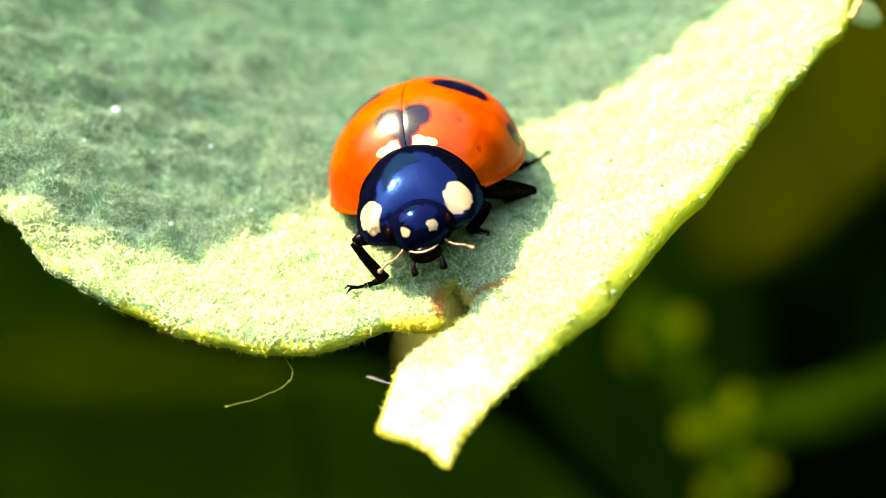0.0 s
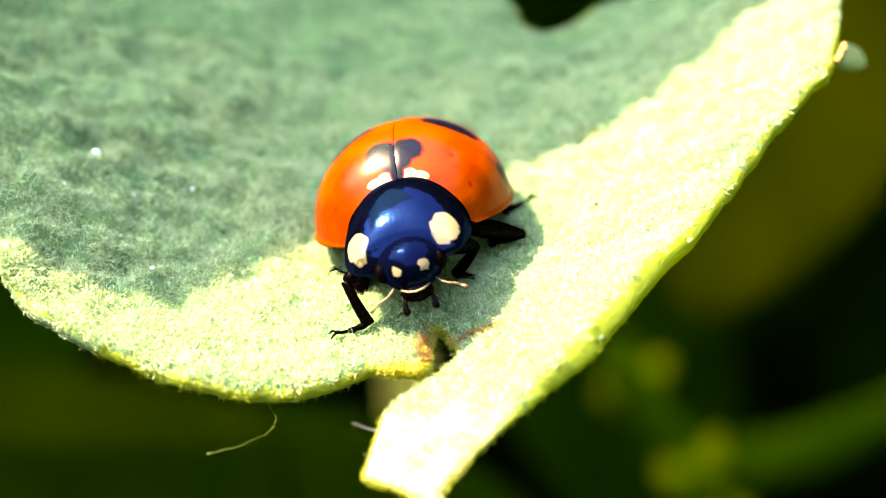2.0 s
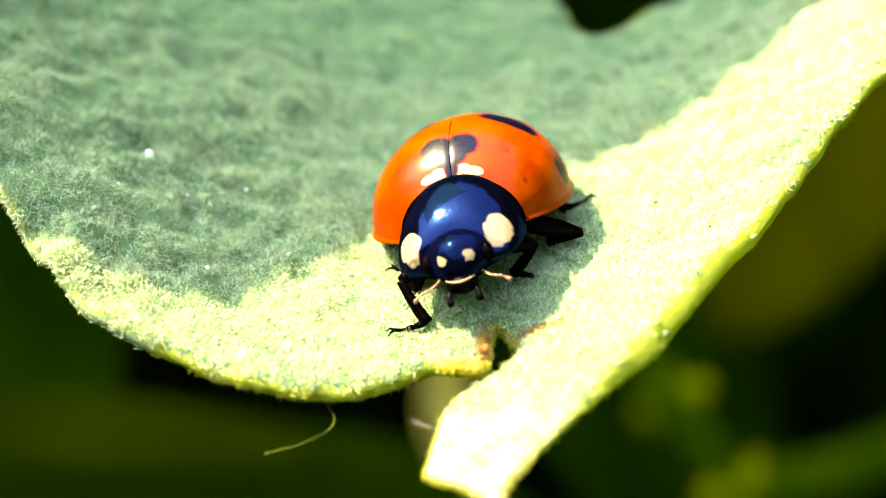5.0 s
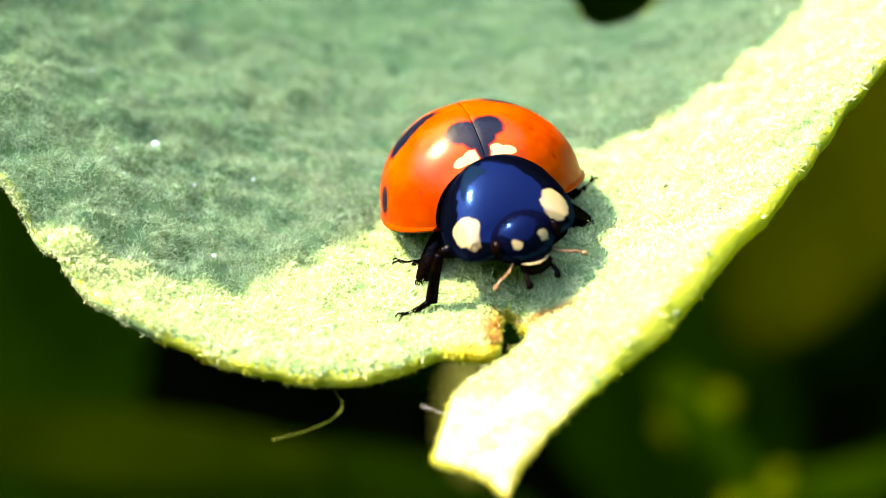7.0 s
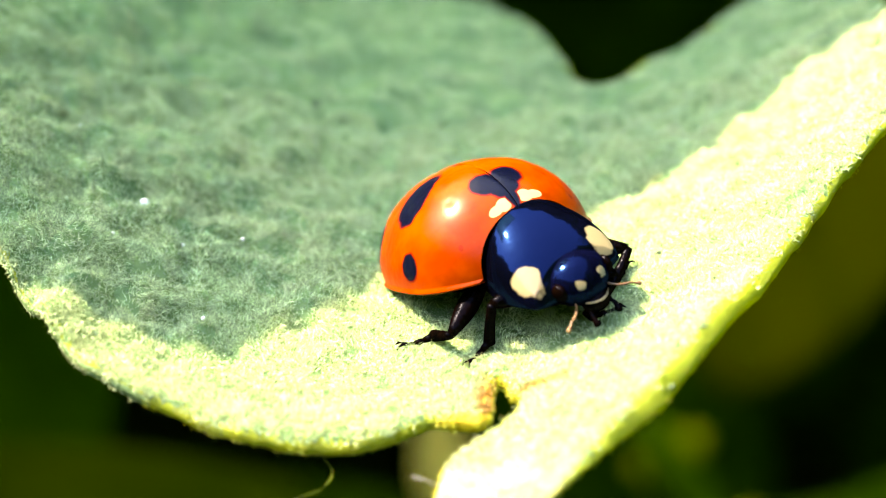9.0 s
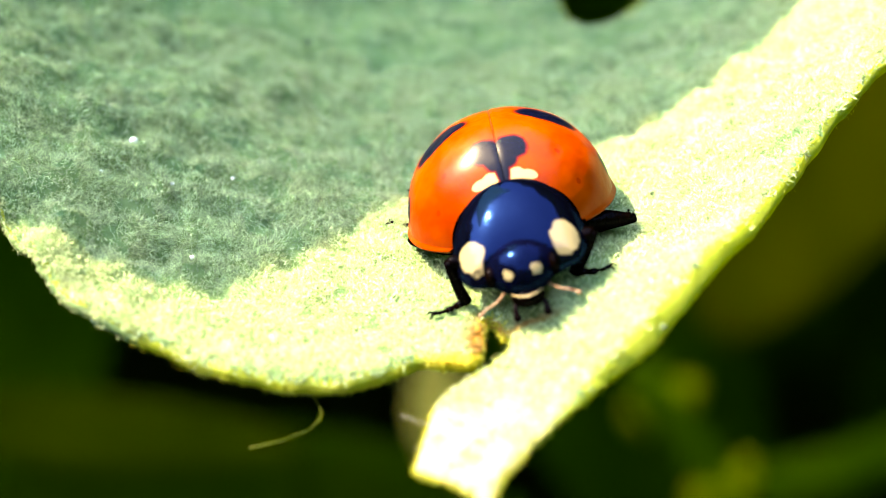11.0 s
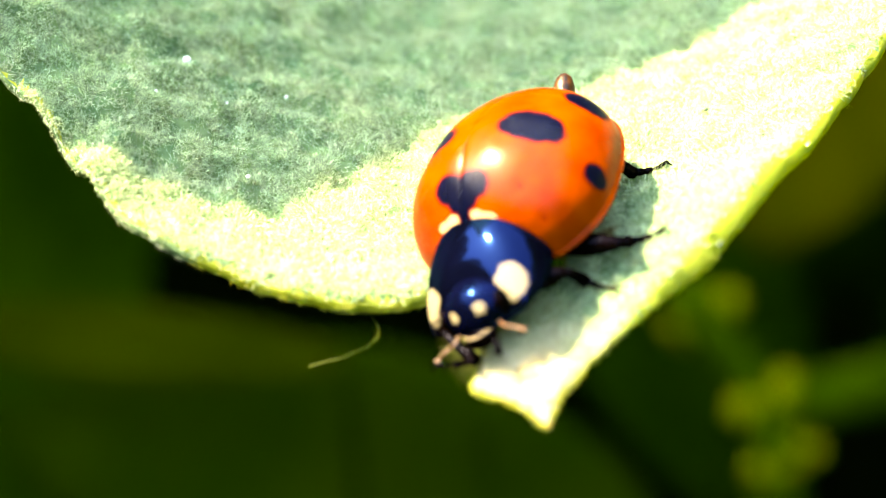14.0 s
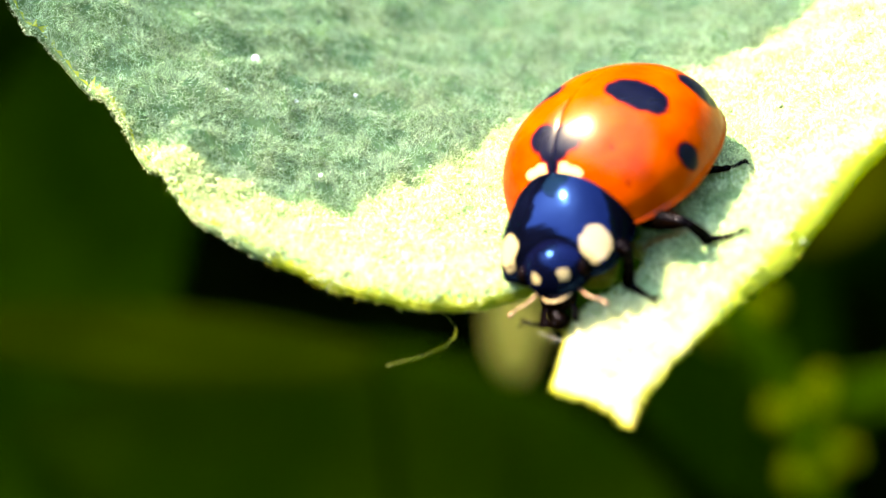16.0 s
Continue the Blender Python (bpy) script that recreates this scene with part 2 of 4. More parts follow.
def rounded_line(points, steps):
    """An open Catmull-Rom curve through 3D points."""
    out = []
    for i in range(len(points) - 1):
        p = [Vector(points[min(max(i + k, 0), len(points) - 1)]) for k in (-1, 0, 1, 2)]
        for s in range(steps):
            t = s / steps
            out.append(0.5 * (2 * p[1] + (p[2] - p[0]) * t + (2 * p[0] - 5 * p[1] + 4 * p[2] - p[3]) * t * t + (3 * p[1] - p[0] - 3 * p[2] + p[3]) * t ** 3))
    return out + [Vector(points[-1])]


# ---- the leaf ----
def smooth01(t):
    t = min(max(t, 0), 1)
    return t * t * (3 - 2 * t)


def leaf_base(x, y):
    """The cupped blade: two lobes that rise from a shallow valley, drooping to tip and base."""
    d = x - 0.8 - 0.15 * y
    z = (0.022 if d < 0 else 0.028) * d * d
    # the flank by the torn tip stands steeper
    z += 0.9 * (1 - math.exp(-max(x - 1, 0) / 2.5)) * smooth01((0.8 - y) / 2.5)
    return z + 0.15 * x - 0.04 * y - (0.0064 + 0.0021 * smooth01((x - 1) / 4)) * max(y - 3, 0) ** 2 - 0.02 * max(-3 - y, 0) ** 2


def leaf_height(x, y):
    q = noise.noise((x * 0.42, y * 0.42, 1.7)) * 0.28 + noise.noise((x * 0.95, y * 0.95, 5.1)) * 0.32 + noise.noise((x * 2.2, y * 2.2, 9.0)) * 0.17
    calm = min(1.0, 0.30 + 0.07 * math.hypot(x, y - 1)) * (0.28 + 0.72 * smooth01((y + 2.5) / 3)) * (1 + 0.6 * smooth01((-x - 3) / 4))
    # a fold in the far lobe, by the cleft of the stalk
    a, b = (x - 5.4) * 0.75 + (y - 14.3) * 0.66, (y - 14.3) * 0.75 - (x - 5.4) * 0.66
    fold = 0.9 * math.exp(-(a / 1.4) ** 2 - (b / 0.5) ** 2)
    return leaf_base(x, y) + q * calm - fold


LEAF_OUTLINE = [(-18.10, 6.11), (-16.05, 3.87), (-15.15, 3.01), (-13.72, 1.90), (-12.15, 0.16), (-10.83, -1.58), (-9.57, -2.34), (-7.38, -3.31),
                (-6.01, -3.67), (-4.66, -3.79), (-3.32, -3.68), (-2.31, -3.23), (-1.50, -2.82), (-0.90, -2.95), (-0.30, -3.08), (-0.03, -2.79), (0.04, -2.12),
                (0.21, -1.41), (0.49, -1.52), (0.70, -2.00), (0.93, -2.29), (0.70, -2.82), (0.11, -3.45), (-0.52, -4.06), (-1.12, -4.69), (-1.30, -5.29),
                (-1.41, -5.95), (-1.61, -6.62), (-1.35, -6.86), (-0.99, -7.03), (-0.50, -7.29), (-0.15, -7.68), (0.12, -7.96), (0.29, -7.52), (0.55, -7.02),
                (1.13, -6.46), (1.84, -5.89), (2.56, -5.28), (3.26, -4.63), (4.27, -3.93), (4.70, -3.29), (5.60, -2.28), (6.85, -0.69), (8.16, 1.19),
                (9.07, 2.55), (10.15, 3.81), (11.15, 4.93), (11.82, 5.87), (12.40, 8.60), (12.90, 13.00), (13.20, 19.50), (11.70, 23.40), (9.38, 21.04),
                (7.88, 18.99), (6.40, 17.80), (5.10, 16.75), (4.00, 16.65), (3.30, 18.40), (2.75, 22.60), (1.00, 27.50), (-4.80, 29.50), (-11.00, 25.00),
                (-16.50, 16.30), (-18.40, 9.80)]


def build_leaf():
    from mathutils.geometry import delaunay_2d_cdt
    loop = rounded(LEAF_OUTLINE, 7)
    rng = random.Random(3)
    n = len(loop)
    loop = [p + Vector((rng.uniform(-1, 1), rng.uniform(-1, 1))) * 0.035 for p in loop]
    pts = list(loop)
    y = -8.2
    while y < 31:
        step = 0.22 if y < 14 else 0.5
        x = -19.0
        while x < 15:
            pts.append(Vector((x + rng.uniform(-0.3, 0.3) * step, y + rng.uniform(-0.3, 0.3) * step)))
            x += step
        y += step
    v2, _, tris, _, _, _ = delaunay_2d_cdt(pts, [], [list(range(n))], 1, 1e-5)
    edge_count = {}
    for t in tris:
        for a, b in zip(t, t[1:] + t[:1]):
            edge_count[(a, b)] = 1
    border = {a: b for (a, b) in edge_count if (b, a) not in edge_count}
    ring = [min(border)]
    while border[ring[-1]] != ring[0] and len(ring) <= len(border):
        ring.append(border[ring[-1]])
    used = sorted({i for t in tris for i in t})
    # distance to the edge, and the width of the band that rolls over there
    flat = np.array([(v2[i][0], v2[i][1]) for i in used])
    edge = np.array([(p.x, p.y) for p in loop])
    away = np.empty(len(flat))
    for c in range(0, len(flat), 2000):
        away[c:c + 2000] = np.sqrt(((flat[c:c + 2000, None] - edge[None]) ** 2).sum(2).min(1))
    top, bare = {}, {}
    for i, (x, y), d in zip(used, flat, away):
        strip = smooth01((x - 1.5) / 2.5) * (0.25 + 0.75 * smooth01((9 - x) / 4)) if y < 0.9 * x - 3 else 0.0
        band = 0.05 + 0.36 * strip + 0.05 * noise.noise((x * 1.5, y * 1.5, 4))
        roll = max(0.0, 1 - d / (band + 0.12))
        top[i] = (x, y, leaf_height(x, y) - (0.14 + 0.30 * strip) * roll * roll)
        bare[i] = d < band
    number, verts = {}, []
    for i in used:
        number[i] = len(verts)
        verts.append(top[i])
    faces = [tuple(number[i] for i in t) for t in tris]
    kinds = [int(sum(bare[i] for i in t) > 1) for t in tris]
    # the rolled rim
    m = len(ring)
    rows = [[number[i] for i in ring]]
    for out, down in ((0.04, 0.04), (0.07, 0.14), (0.05, 0.28), (-0.04, 0.38)):
        row = []
        for k, i in enumerate(ring):
            a, b = Vector(top[ring[k - 2]][:2]), Vector(top[ring[(k + 2) % m]][:2])
            d = (b - a).normalized()
            o = Vector((d.y, -d.x))
            x, y, z = top[i]
            row.append(len(verts))
            slim = 1 - 0.65 * smooth01((-4.2 - y) / 1.5)
            verts.append((x + o.x * out * slim, y + o.y * out * slim, z - down * slim + rng.uniform(-0.02, 0.02) * slim))
        rows.append(row)
    for r0, r1 in zip(rows, rows[1:]):
        for k in range(m):
            k2 = (k + 1) % m
            faces.append((r0[k2], r0[k], r1[k], r1[k2]))
            x, y, _ = top[ring[k]]
            dry = (y < -4.3 and x < -0.9) or (y < -6.5 and x < 0.25) or (y > -2.6 and y < -1.2 and 0.0 < x < 1.0)
            kinds.append(2 if dry else 0 if x < -9 else 1)
    under = {i: rows[-1][k] for k, i in enumerate(ring)}
    for i in used:
        if i not in under:
            under[i] = len(verts)
            x, y, z = top[i]
            verts.append((x, y, z - 0.5))
    for t in tris:
        faces.append(tuple(under[i] for i in reversed(t)))
        kinds.append(0)
    leaf = tagged(new("leaf"), "broad felted grey-green leaf with a torn sunlit tip", "leaf")
    part("blade", mesh_from("blade", verts, faces, [M_LEAF, M_RIM, M_BROWN], index=kinds), leaf, "cupped grey-green blade with a yellow-green rim")
    stalk = [(4.3, 13.9, leaf_base(4.3, 13.9) - 0.45), (4.3, 15.2, leaf_base(4.3, 15.2) - 1.6), (4.5, 18, -8), (5, 60, -52), (5, 120, -95), (5, 200, -160), (5, 295, -240)]
    v, f = tube(stalk, (0.35, 0.45, 0.5, 0.7, 1.0, 1.4, 1.8), 10)
    part("stalk", mesh_from("stalk", v, f, [M_LEAF]), leaf)
    # a small lobe that droops behind the sunlit edge, and the brown scar above it
    lv, lf = ball((0, 0, 0), (0.56, 0.50, 0.38), 14, 22)
    lobe = []
    for x, y, z in lv:
        swell = 1 + 0.16 * noise.noise((x * 1.6, y * 1.6, z * 1.6 + 4)) + 0.05 * noise.noise((x * 6, y * 6, z * 6))
        lobe.append((13.27 + x * swell, 9.27 + y * swell + 0.1 * x, 1.87 + z * swell - 0.25 * x - 0.3 * x * x))
    part("lobe", mesh_from("lobe", lobe, lf, [M_LOBE]), leaf, "small drooping pale green lobe")
    scar = [ball((11.83 + 0.10 * k + 0.03 * (k % 2), 5.49 + 0.24 * k, 4.21 - 0.03 * k), (0.10, 0.14, 0.08), 6, 9) for k in range(5)]
    part("scar", mesh_from("scar", *joined(scar), [M_BROWN]), leaf, "brown scar on the edge")
    # felt of fine pale hairs
    gen = np.random.default_rng(5)
    tv = np.array([[top[i] for i in t] for t in tris])
    nrm = np.cross(tv[:, 1] - tv[:, 0], tv[:, 2] - tv[:, 0])
    area = np.linalg.norm(nrm, axis=1) / 2
    nrm /= np.maximum(area[:, None] * 2, 1e-12)
    clear = np.array([sum(bare[i] for i in t) / 3 for t in tris])
    weight = area * np.where(tv[:, :, 1].mean(1) > 13, 0.2, 1.0) * np.where(tv[:, :, 1].mean(1) < -4.8, 0.6, 1.0) * (1 - clear)
    tuft = np.array([noise.noise((t[0][0] * 1.7, t[0][1] * 1.7, 7.7)) for t in tv])
    weight *= np.clip(1 + 2.4 * tuft, 0.22, 2.6)
    clump = np.array([noise.noise((t[0][0] * 4.2, t[0][1] * 4.2, 2.2)) for t in tv])
    weight *= np.clip(1.1 + 1.9 * clump, 0.12, 2.2)
    count = 450000
    pick = gen.choice(len(tv), count, p=weight / weight.sum())
    a, b = gen.random(count), gen.random(count)
    flip = a + b > 1
    a[flip], b[flip] = 1 - a[flip], 1 - b[flip]
    root = tv[pick, 0] + (tv[pick, 1] - tv[pick, 0]) * a[:, None] + (tv[pick, 2] - tv[pick, 0]) * b[:, None]
    normal = nrm[pick]
    # and along the rim
    rim = np.array([[verts[i] for i in row] for row in rows[:4]])
    more = 16000
    sunny = np.where((rim[0, :, 0] > 1.6) & (rim[0, :, 1] < 0.9 * rim[0, :, 0] - 3), 0.12, 1.0)
    at = gen.choice(m, more, p=sunny / sunny.sum())
    nxt, s, row = (at + 1) % m, gen.random((more, 1)), gen.integers(1, 4, more)
    place = rim[row, at] * (1 - s) + rim[row, nxt] * s
    out = place - (rim[0, at] * (1 - s) + rim[0, nxt] * s)
    out /= np.maximum(np.linalg.norm(out, axis=1)[:, None], 1e-9)
    root = np.concatenate([root, place - out * 0.02])
    normal = np.concatenate([normal, out])
    size = np.concatenate([np.ones(count), np.full(more, 0.6)])
    hair_mesh(leaf, root, normal, gen, size, count)
    return leaf


def hair_mesh(leaf, root, normal, gen, size, on_top):
    n = len(root)
    lean = gen.normal(0, 1, (n, 3))
    x, y = root[:, 0], root[:, 1]
    swirl = np.stack([np.sin(x * 2.1 + 1.3 * np.sin(y * 1.7)) + np.sin(y * 4.3 + x), np.cos(y * 2.3 + 1.1 * np.sin(x * 1.9)) + np.sin(x * 4.9 - y), np.zeros(n)], 1)
    way = normal * gen.uniform(0.10, 0.65, (n, 1)) + lean * 0.38 + swirl * 0.3
    way /= np.linalg.norm(way, axis=1)[:, None]
    length = gen.uniform(0.12, 0.32, (n, 1)) * size[:, None]
    side = np.cross(way, gen.normal(0, 1, (n, 3)))
    side /= np.linalg.norm(side, axis=1)[:, None]
    w = gen.uniform(0.0055, 0.0105, (n, 1)) * np.minimum(size[:, None] + 0.1, 1)
    axis = gen.normal(0, 1, (n, 3)) + normal * 0.5
    axis -= way * (axis * way).sum(1)[:, None]
    axis /= np.linalg.norm(axis, axis=1)[:, None]
    bend = gen.uniform(0.25, 1.15, (n, 1))
    other = np.cross(axis, way)
    rows, p = [root], root
    for k in range(3):
        p = p + (way * np.cos(bend * k) + other * np.sin(bend * k)) * length / 3
        rows.append(p)
    v = np.stack([rows[0] - side * w, rows[0] + side * w, rows[1] - side * w, rows[1] + side * w, rows[2] - side * w * 0.7, rows[2] + side * w * 0.7, rows[3]], 1).reshape(-1, 3) * U
    me = bpy.data.meshes.new("fuzz")
    me.vertices.add(7 * n)
    me.vertices.foreach_set("co", v.astype(np.float32).ravel())
    base = np.arange(n)[:, None] * 7
    loops = np.concatenate([base + np.array([[0, 1, 3, 2]]), base + np.array([[2, 3, 5, 4]]), base + np.array([[4, 5, 6]])], 1).ravel()
    me.loops.add(11 * n)
    me.loops.foreach_set("vertex_index", loops.astype(np.int32))
    me.polygons.add(3 * n)
    start = (np.arange(n)[:, None] * 11 + np.array([[0, 4, 8]])).ravel()
    me.polygons.foreach_set("loop_start", start.astype(np.int32))
    me.update(calc_edges=True)
    me.materials.append(M_HAIR)
    me.materials.append(M_RIM_HAIR)
    me.polygons.foreach_set("material_index", np.repeat((np.arange(n) >= on_top) & (x > -9), 3).astype(np.int32))
    part("fuzz", me, leaf, "felt of short pale hairs", "stuff")


leaf = build_leaf()


# ---- unseen leaf, added and cut to cast the shade in the leaf's hollow ----
SHADE_EDGE = [(-20.54, 8.97, 7.58), (-16.26, 3.44, 4.22), (-13.38, 1.73, 2.51), (-11.94, 0.47, 1.80), (-10.30, -0.39, 1.15), (-8.26, -0.78, 0.55), (-7.10, -0.51, 0.30), (-6.15, 0.20, 0.14),
              (-4.28, 1.40, -0.08), (-3.05, 2.69, -0.17), (-1.42, 3.99, -0.21), (0.29, 4.90, -0.15), (2.66, 5.43, 0.16), (4.82, 6.73, 0.59), (6.87, 8.19, 1.13), (8.78, 9.57, 1.77),
              (10.65, 10.79, 2.55), (15.15, 13.17, 5.15)]


def build_overhead_leaf():
    lift = SUN_WAY * 42
    verts, faces = [], []
    edge = []
    for a, b in zip(SHADE_EDGE, SHADE_EDGE[1:]):
        for s in range(4):
            edge.append(Vector(a).lerp(Vector(b), s / 4))
    edge.append(Vector(SHADE_EDGE[-1]))
    cols, thick = 12, 0.4
    for layer in (0, 1):
        for p in edge:
            for k in range(cols + 1):
                s = k / cols
                q = p + lift + Vector((-22, 40, 3)) * s
                q.z += 0.8 * noise.noise((q.x * 0.15, q.y * 0.15, 2)) - thick * layer
                verts.append(q)
    w, h = cols + 1, len(edge)
    for i in range(h - 1):
        for k in range(cols):
            a = i * w + k
            faces.append((a, a + 1, a + w + 1, a + w))
            b = a + w * h
            faces.append((b, b + w, b + w + 1, b + 1))
    border = [i * w for i in range(h)] + [(h - 1) * w + k for k in range(1, w)] + [i * w + cols for i in range(h - 2, -1, -1)] + [k for k in range(cols - 1, 0, -1)]
    for a, b in zip(border, border[1:] + border[:1]):
        faces.append((a, b, b + w * h, a + w * h))
    return thing("overhead_leaf", mesh_from("overhead_leaf", verts, faces, [M_LIT_LEAF]), "unseen green leaf added above to shade the hollow", "leaf")


build_overhead_leaf()


# ---- the ladybird, in its own space: y forward, x to its right, z up ----
HALF_W, FRONT_L, BACK_L, MID_Y, BELLY, DOME, OVAL = 2.83, 2.54, 3.84, -0.02, 1.11, 2.61, 2.2
SHELL_FRONT = 2.08


def dome(x, y):
    long = FRONT_L if y > MID_Y else BACK_L
    r = ((abs(x) / HALF_W) ** OVAL + (abs(y - MID_Y) / long) ** OVAL) ** (1 / OVAL)
    return BELLY + DOME * math.sqrt(max(1 - r ** 1.96, 0))


def half_width(y):
    long = FRONT_L if y > MID_Y else BACK_L
    return HALF_W * max(1 - (abs(y - MID_Y) / long) ** OVAL, 0) ** (1 / OVAL)


# small pits in each shell: across, along, depth
PITS = {1: ((1.4, 1.0, 0.03), (1.7, -1.5, 0.03), (0.7, -2.2, 0.025), (2.1, -0.9, 0.03)),
        -1: ((1.53, 1.32, 0.04), (1.75, 0.6, 0.04), (1.9, 1.73, 0.035), (1.0, 0.2, 0.025), (2.3, -1.1, 0.03), (0.9, -2.3, 0.025))}


def wing_case(side):
    verts, faces = [], []
    rows, cols = 70, 46
    y0, y1 = MID_Y - BACK_L, SHELL_FRONT
    for i in range(rows + 1):
        v = i / rows
        y = y0 + (y1 - y0) * (1 - math.cos(v * math.pi * 0.62)) / (1 - math.cos(math.pi * 0.62))
        wide = half_width(y)
        for k in range(cols + 1):
            s = k / cols
            x = 0.012 + (wide - 0.012) * math.sin(s * math.pi / 2) if wide > 0.02 else 0.012
            z = dome(x, y) if s < 1 else BELLY
            z -= 0.02 * math.exp(-(x / 0.04) ** 2)
            # small dents of the shell
            z += 0.03 * noise.noise((x * 1.2, y * 1.2, 3.0 + side))
            for px, py, depth in PITS[side]:
                z -= depth * math.exp(-((x - px) ** 2 + (y - py) ** 2) / 0.012)
            # the shell dips to meet the collar
            near = smooth01((y - y1 + 0.5) / 0.5)
            z -= near * near * 0.06
            verts.append((x * side, y, max(z, BELLY)))
        # a flared hem round the lower edge
        out = 0.07 + 0.05 * smooth01((y + 1) / 3)
        verts.append((max(wide + out, 0.02) * side, y - (out if wide < 0.5 else 0), BELLY - 0.05))
        verts.append((max(wide + out - 0.03, 0.02) * side, y - (out if wide < 0.5 else 0), BELLY - 0.11))
        verts.append((max(wide - 0.30, 0.012) * side, y, BELLY - 0.10))
    w = cols + 4
    for i in range(rows):
        for k in range(w - 1):
            q = (i * w + k, i * w + k + 1, (i + 1) * w + k + 1, (i + 1) * w + k)
            faces.append(q if side > 0 else q[::-1])
    return mesh_from("wing_case", verts, faces, [M_SHELL])


def pronotum_mesh():
    verts, faces = [], []
    rows, cols = 28, 44
    for i in range(rows + 1):
        v = i / rows
        half = 1.66 + 0.18 * math.sin(math.pi * min(v * 1.05, 1)) - 0.18 * v ** 2
        if v > 0.9:
            half -= 1.5 * (v - 0.9) ** 1.5
        zc = 2.62 - 0.42 * v - 0.70 * v ** 2 - 0.10 * v ** 8
        ze = 1.02 - 0.36 * v
        yc = 1.96 + 1.72 * v
        ye = 1.90 + 1.98 * v
        for k in range(cols + 1):
            u = math.sin((-1 + 2 * k / cols) * math.pi / 2)
            a = abs(u)
            verts.append((half * u, yc + (ye - yc) * a ** 2, ze + (zc - ze) * max(1 - a ** 2.3, 0) ** 0.60))
    w = cols + 1
    for i in range(rows):
        for k in range(cols):
            faces.append((i * w + k, i * w + k + 1, (i + 1) * w + k + 1, (i + 1) * w + k))
    # underside closes it into a body
    under = len(verts)
    for i in range(rows + 1):
        x, y, z = verts[i * w]
        for k in range(5):
            s = k / 4
            verts.append((x + (-2 * x) * s, y, z - 0.30 * math.sin(math.pi * s) - 0.04))
    for i in range(rows):
        for k in range(4):
            faces.append((under + i * 5 + k, under + (i + 1) * 5 + k, under + (i + 1) * 5 + k + 1, under + i * 5 + k + 1))
        faces.append((i * w, (i + 1) * w, under + (i + 1) * 5, under + i * 5))
        faces.append((i * w + cols, under + i * 5 + 4, under + (i + 1) * 5 + 4, (i + 1) * w + cols))
    for i in (0, rows):
        loop = [i * w + k for k in range(w)] + [under + i * 5 + k for k in range(4, -1, -1)]
        faces.append(tuple(loop if i else loop[::-1]))
    return mesh_from("pronotum", verts, faces, [M_PRONOTUM])


LEGS = {  # hip, lengths of thigh and shin
    "front": ((0.85, 2.75, 0.72), 1.20, 1.35),
    "middle": ((1.45, 1.35, 0.80), 1.80, 1.10),
    "hind": ((1.25, -0.45, 0.85), 1.5, 1.75),
}
NECK, NAPE = Vector((0, 1.39, 1.60)), Vector((0, 2.45, 0.77))


def lifted(verts):
    """Sets the parts of the head into the front of the collar, face down and forward."""
    out = []
    for x, y, z in verts:
        y, z = y - 3.12, z - 1.08
        c, d = math.cos(-0.22), math.sin(-0.22)
        out.append((x * 0.88, 3.76 + 1.0 * (y * c - z * d), 0.80 + 1.0 * (y * d + z * c)))
    return out


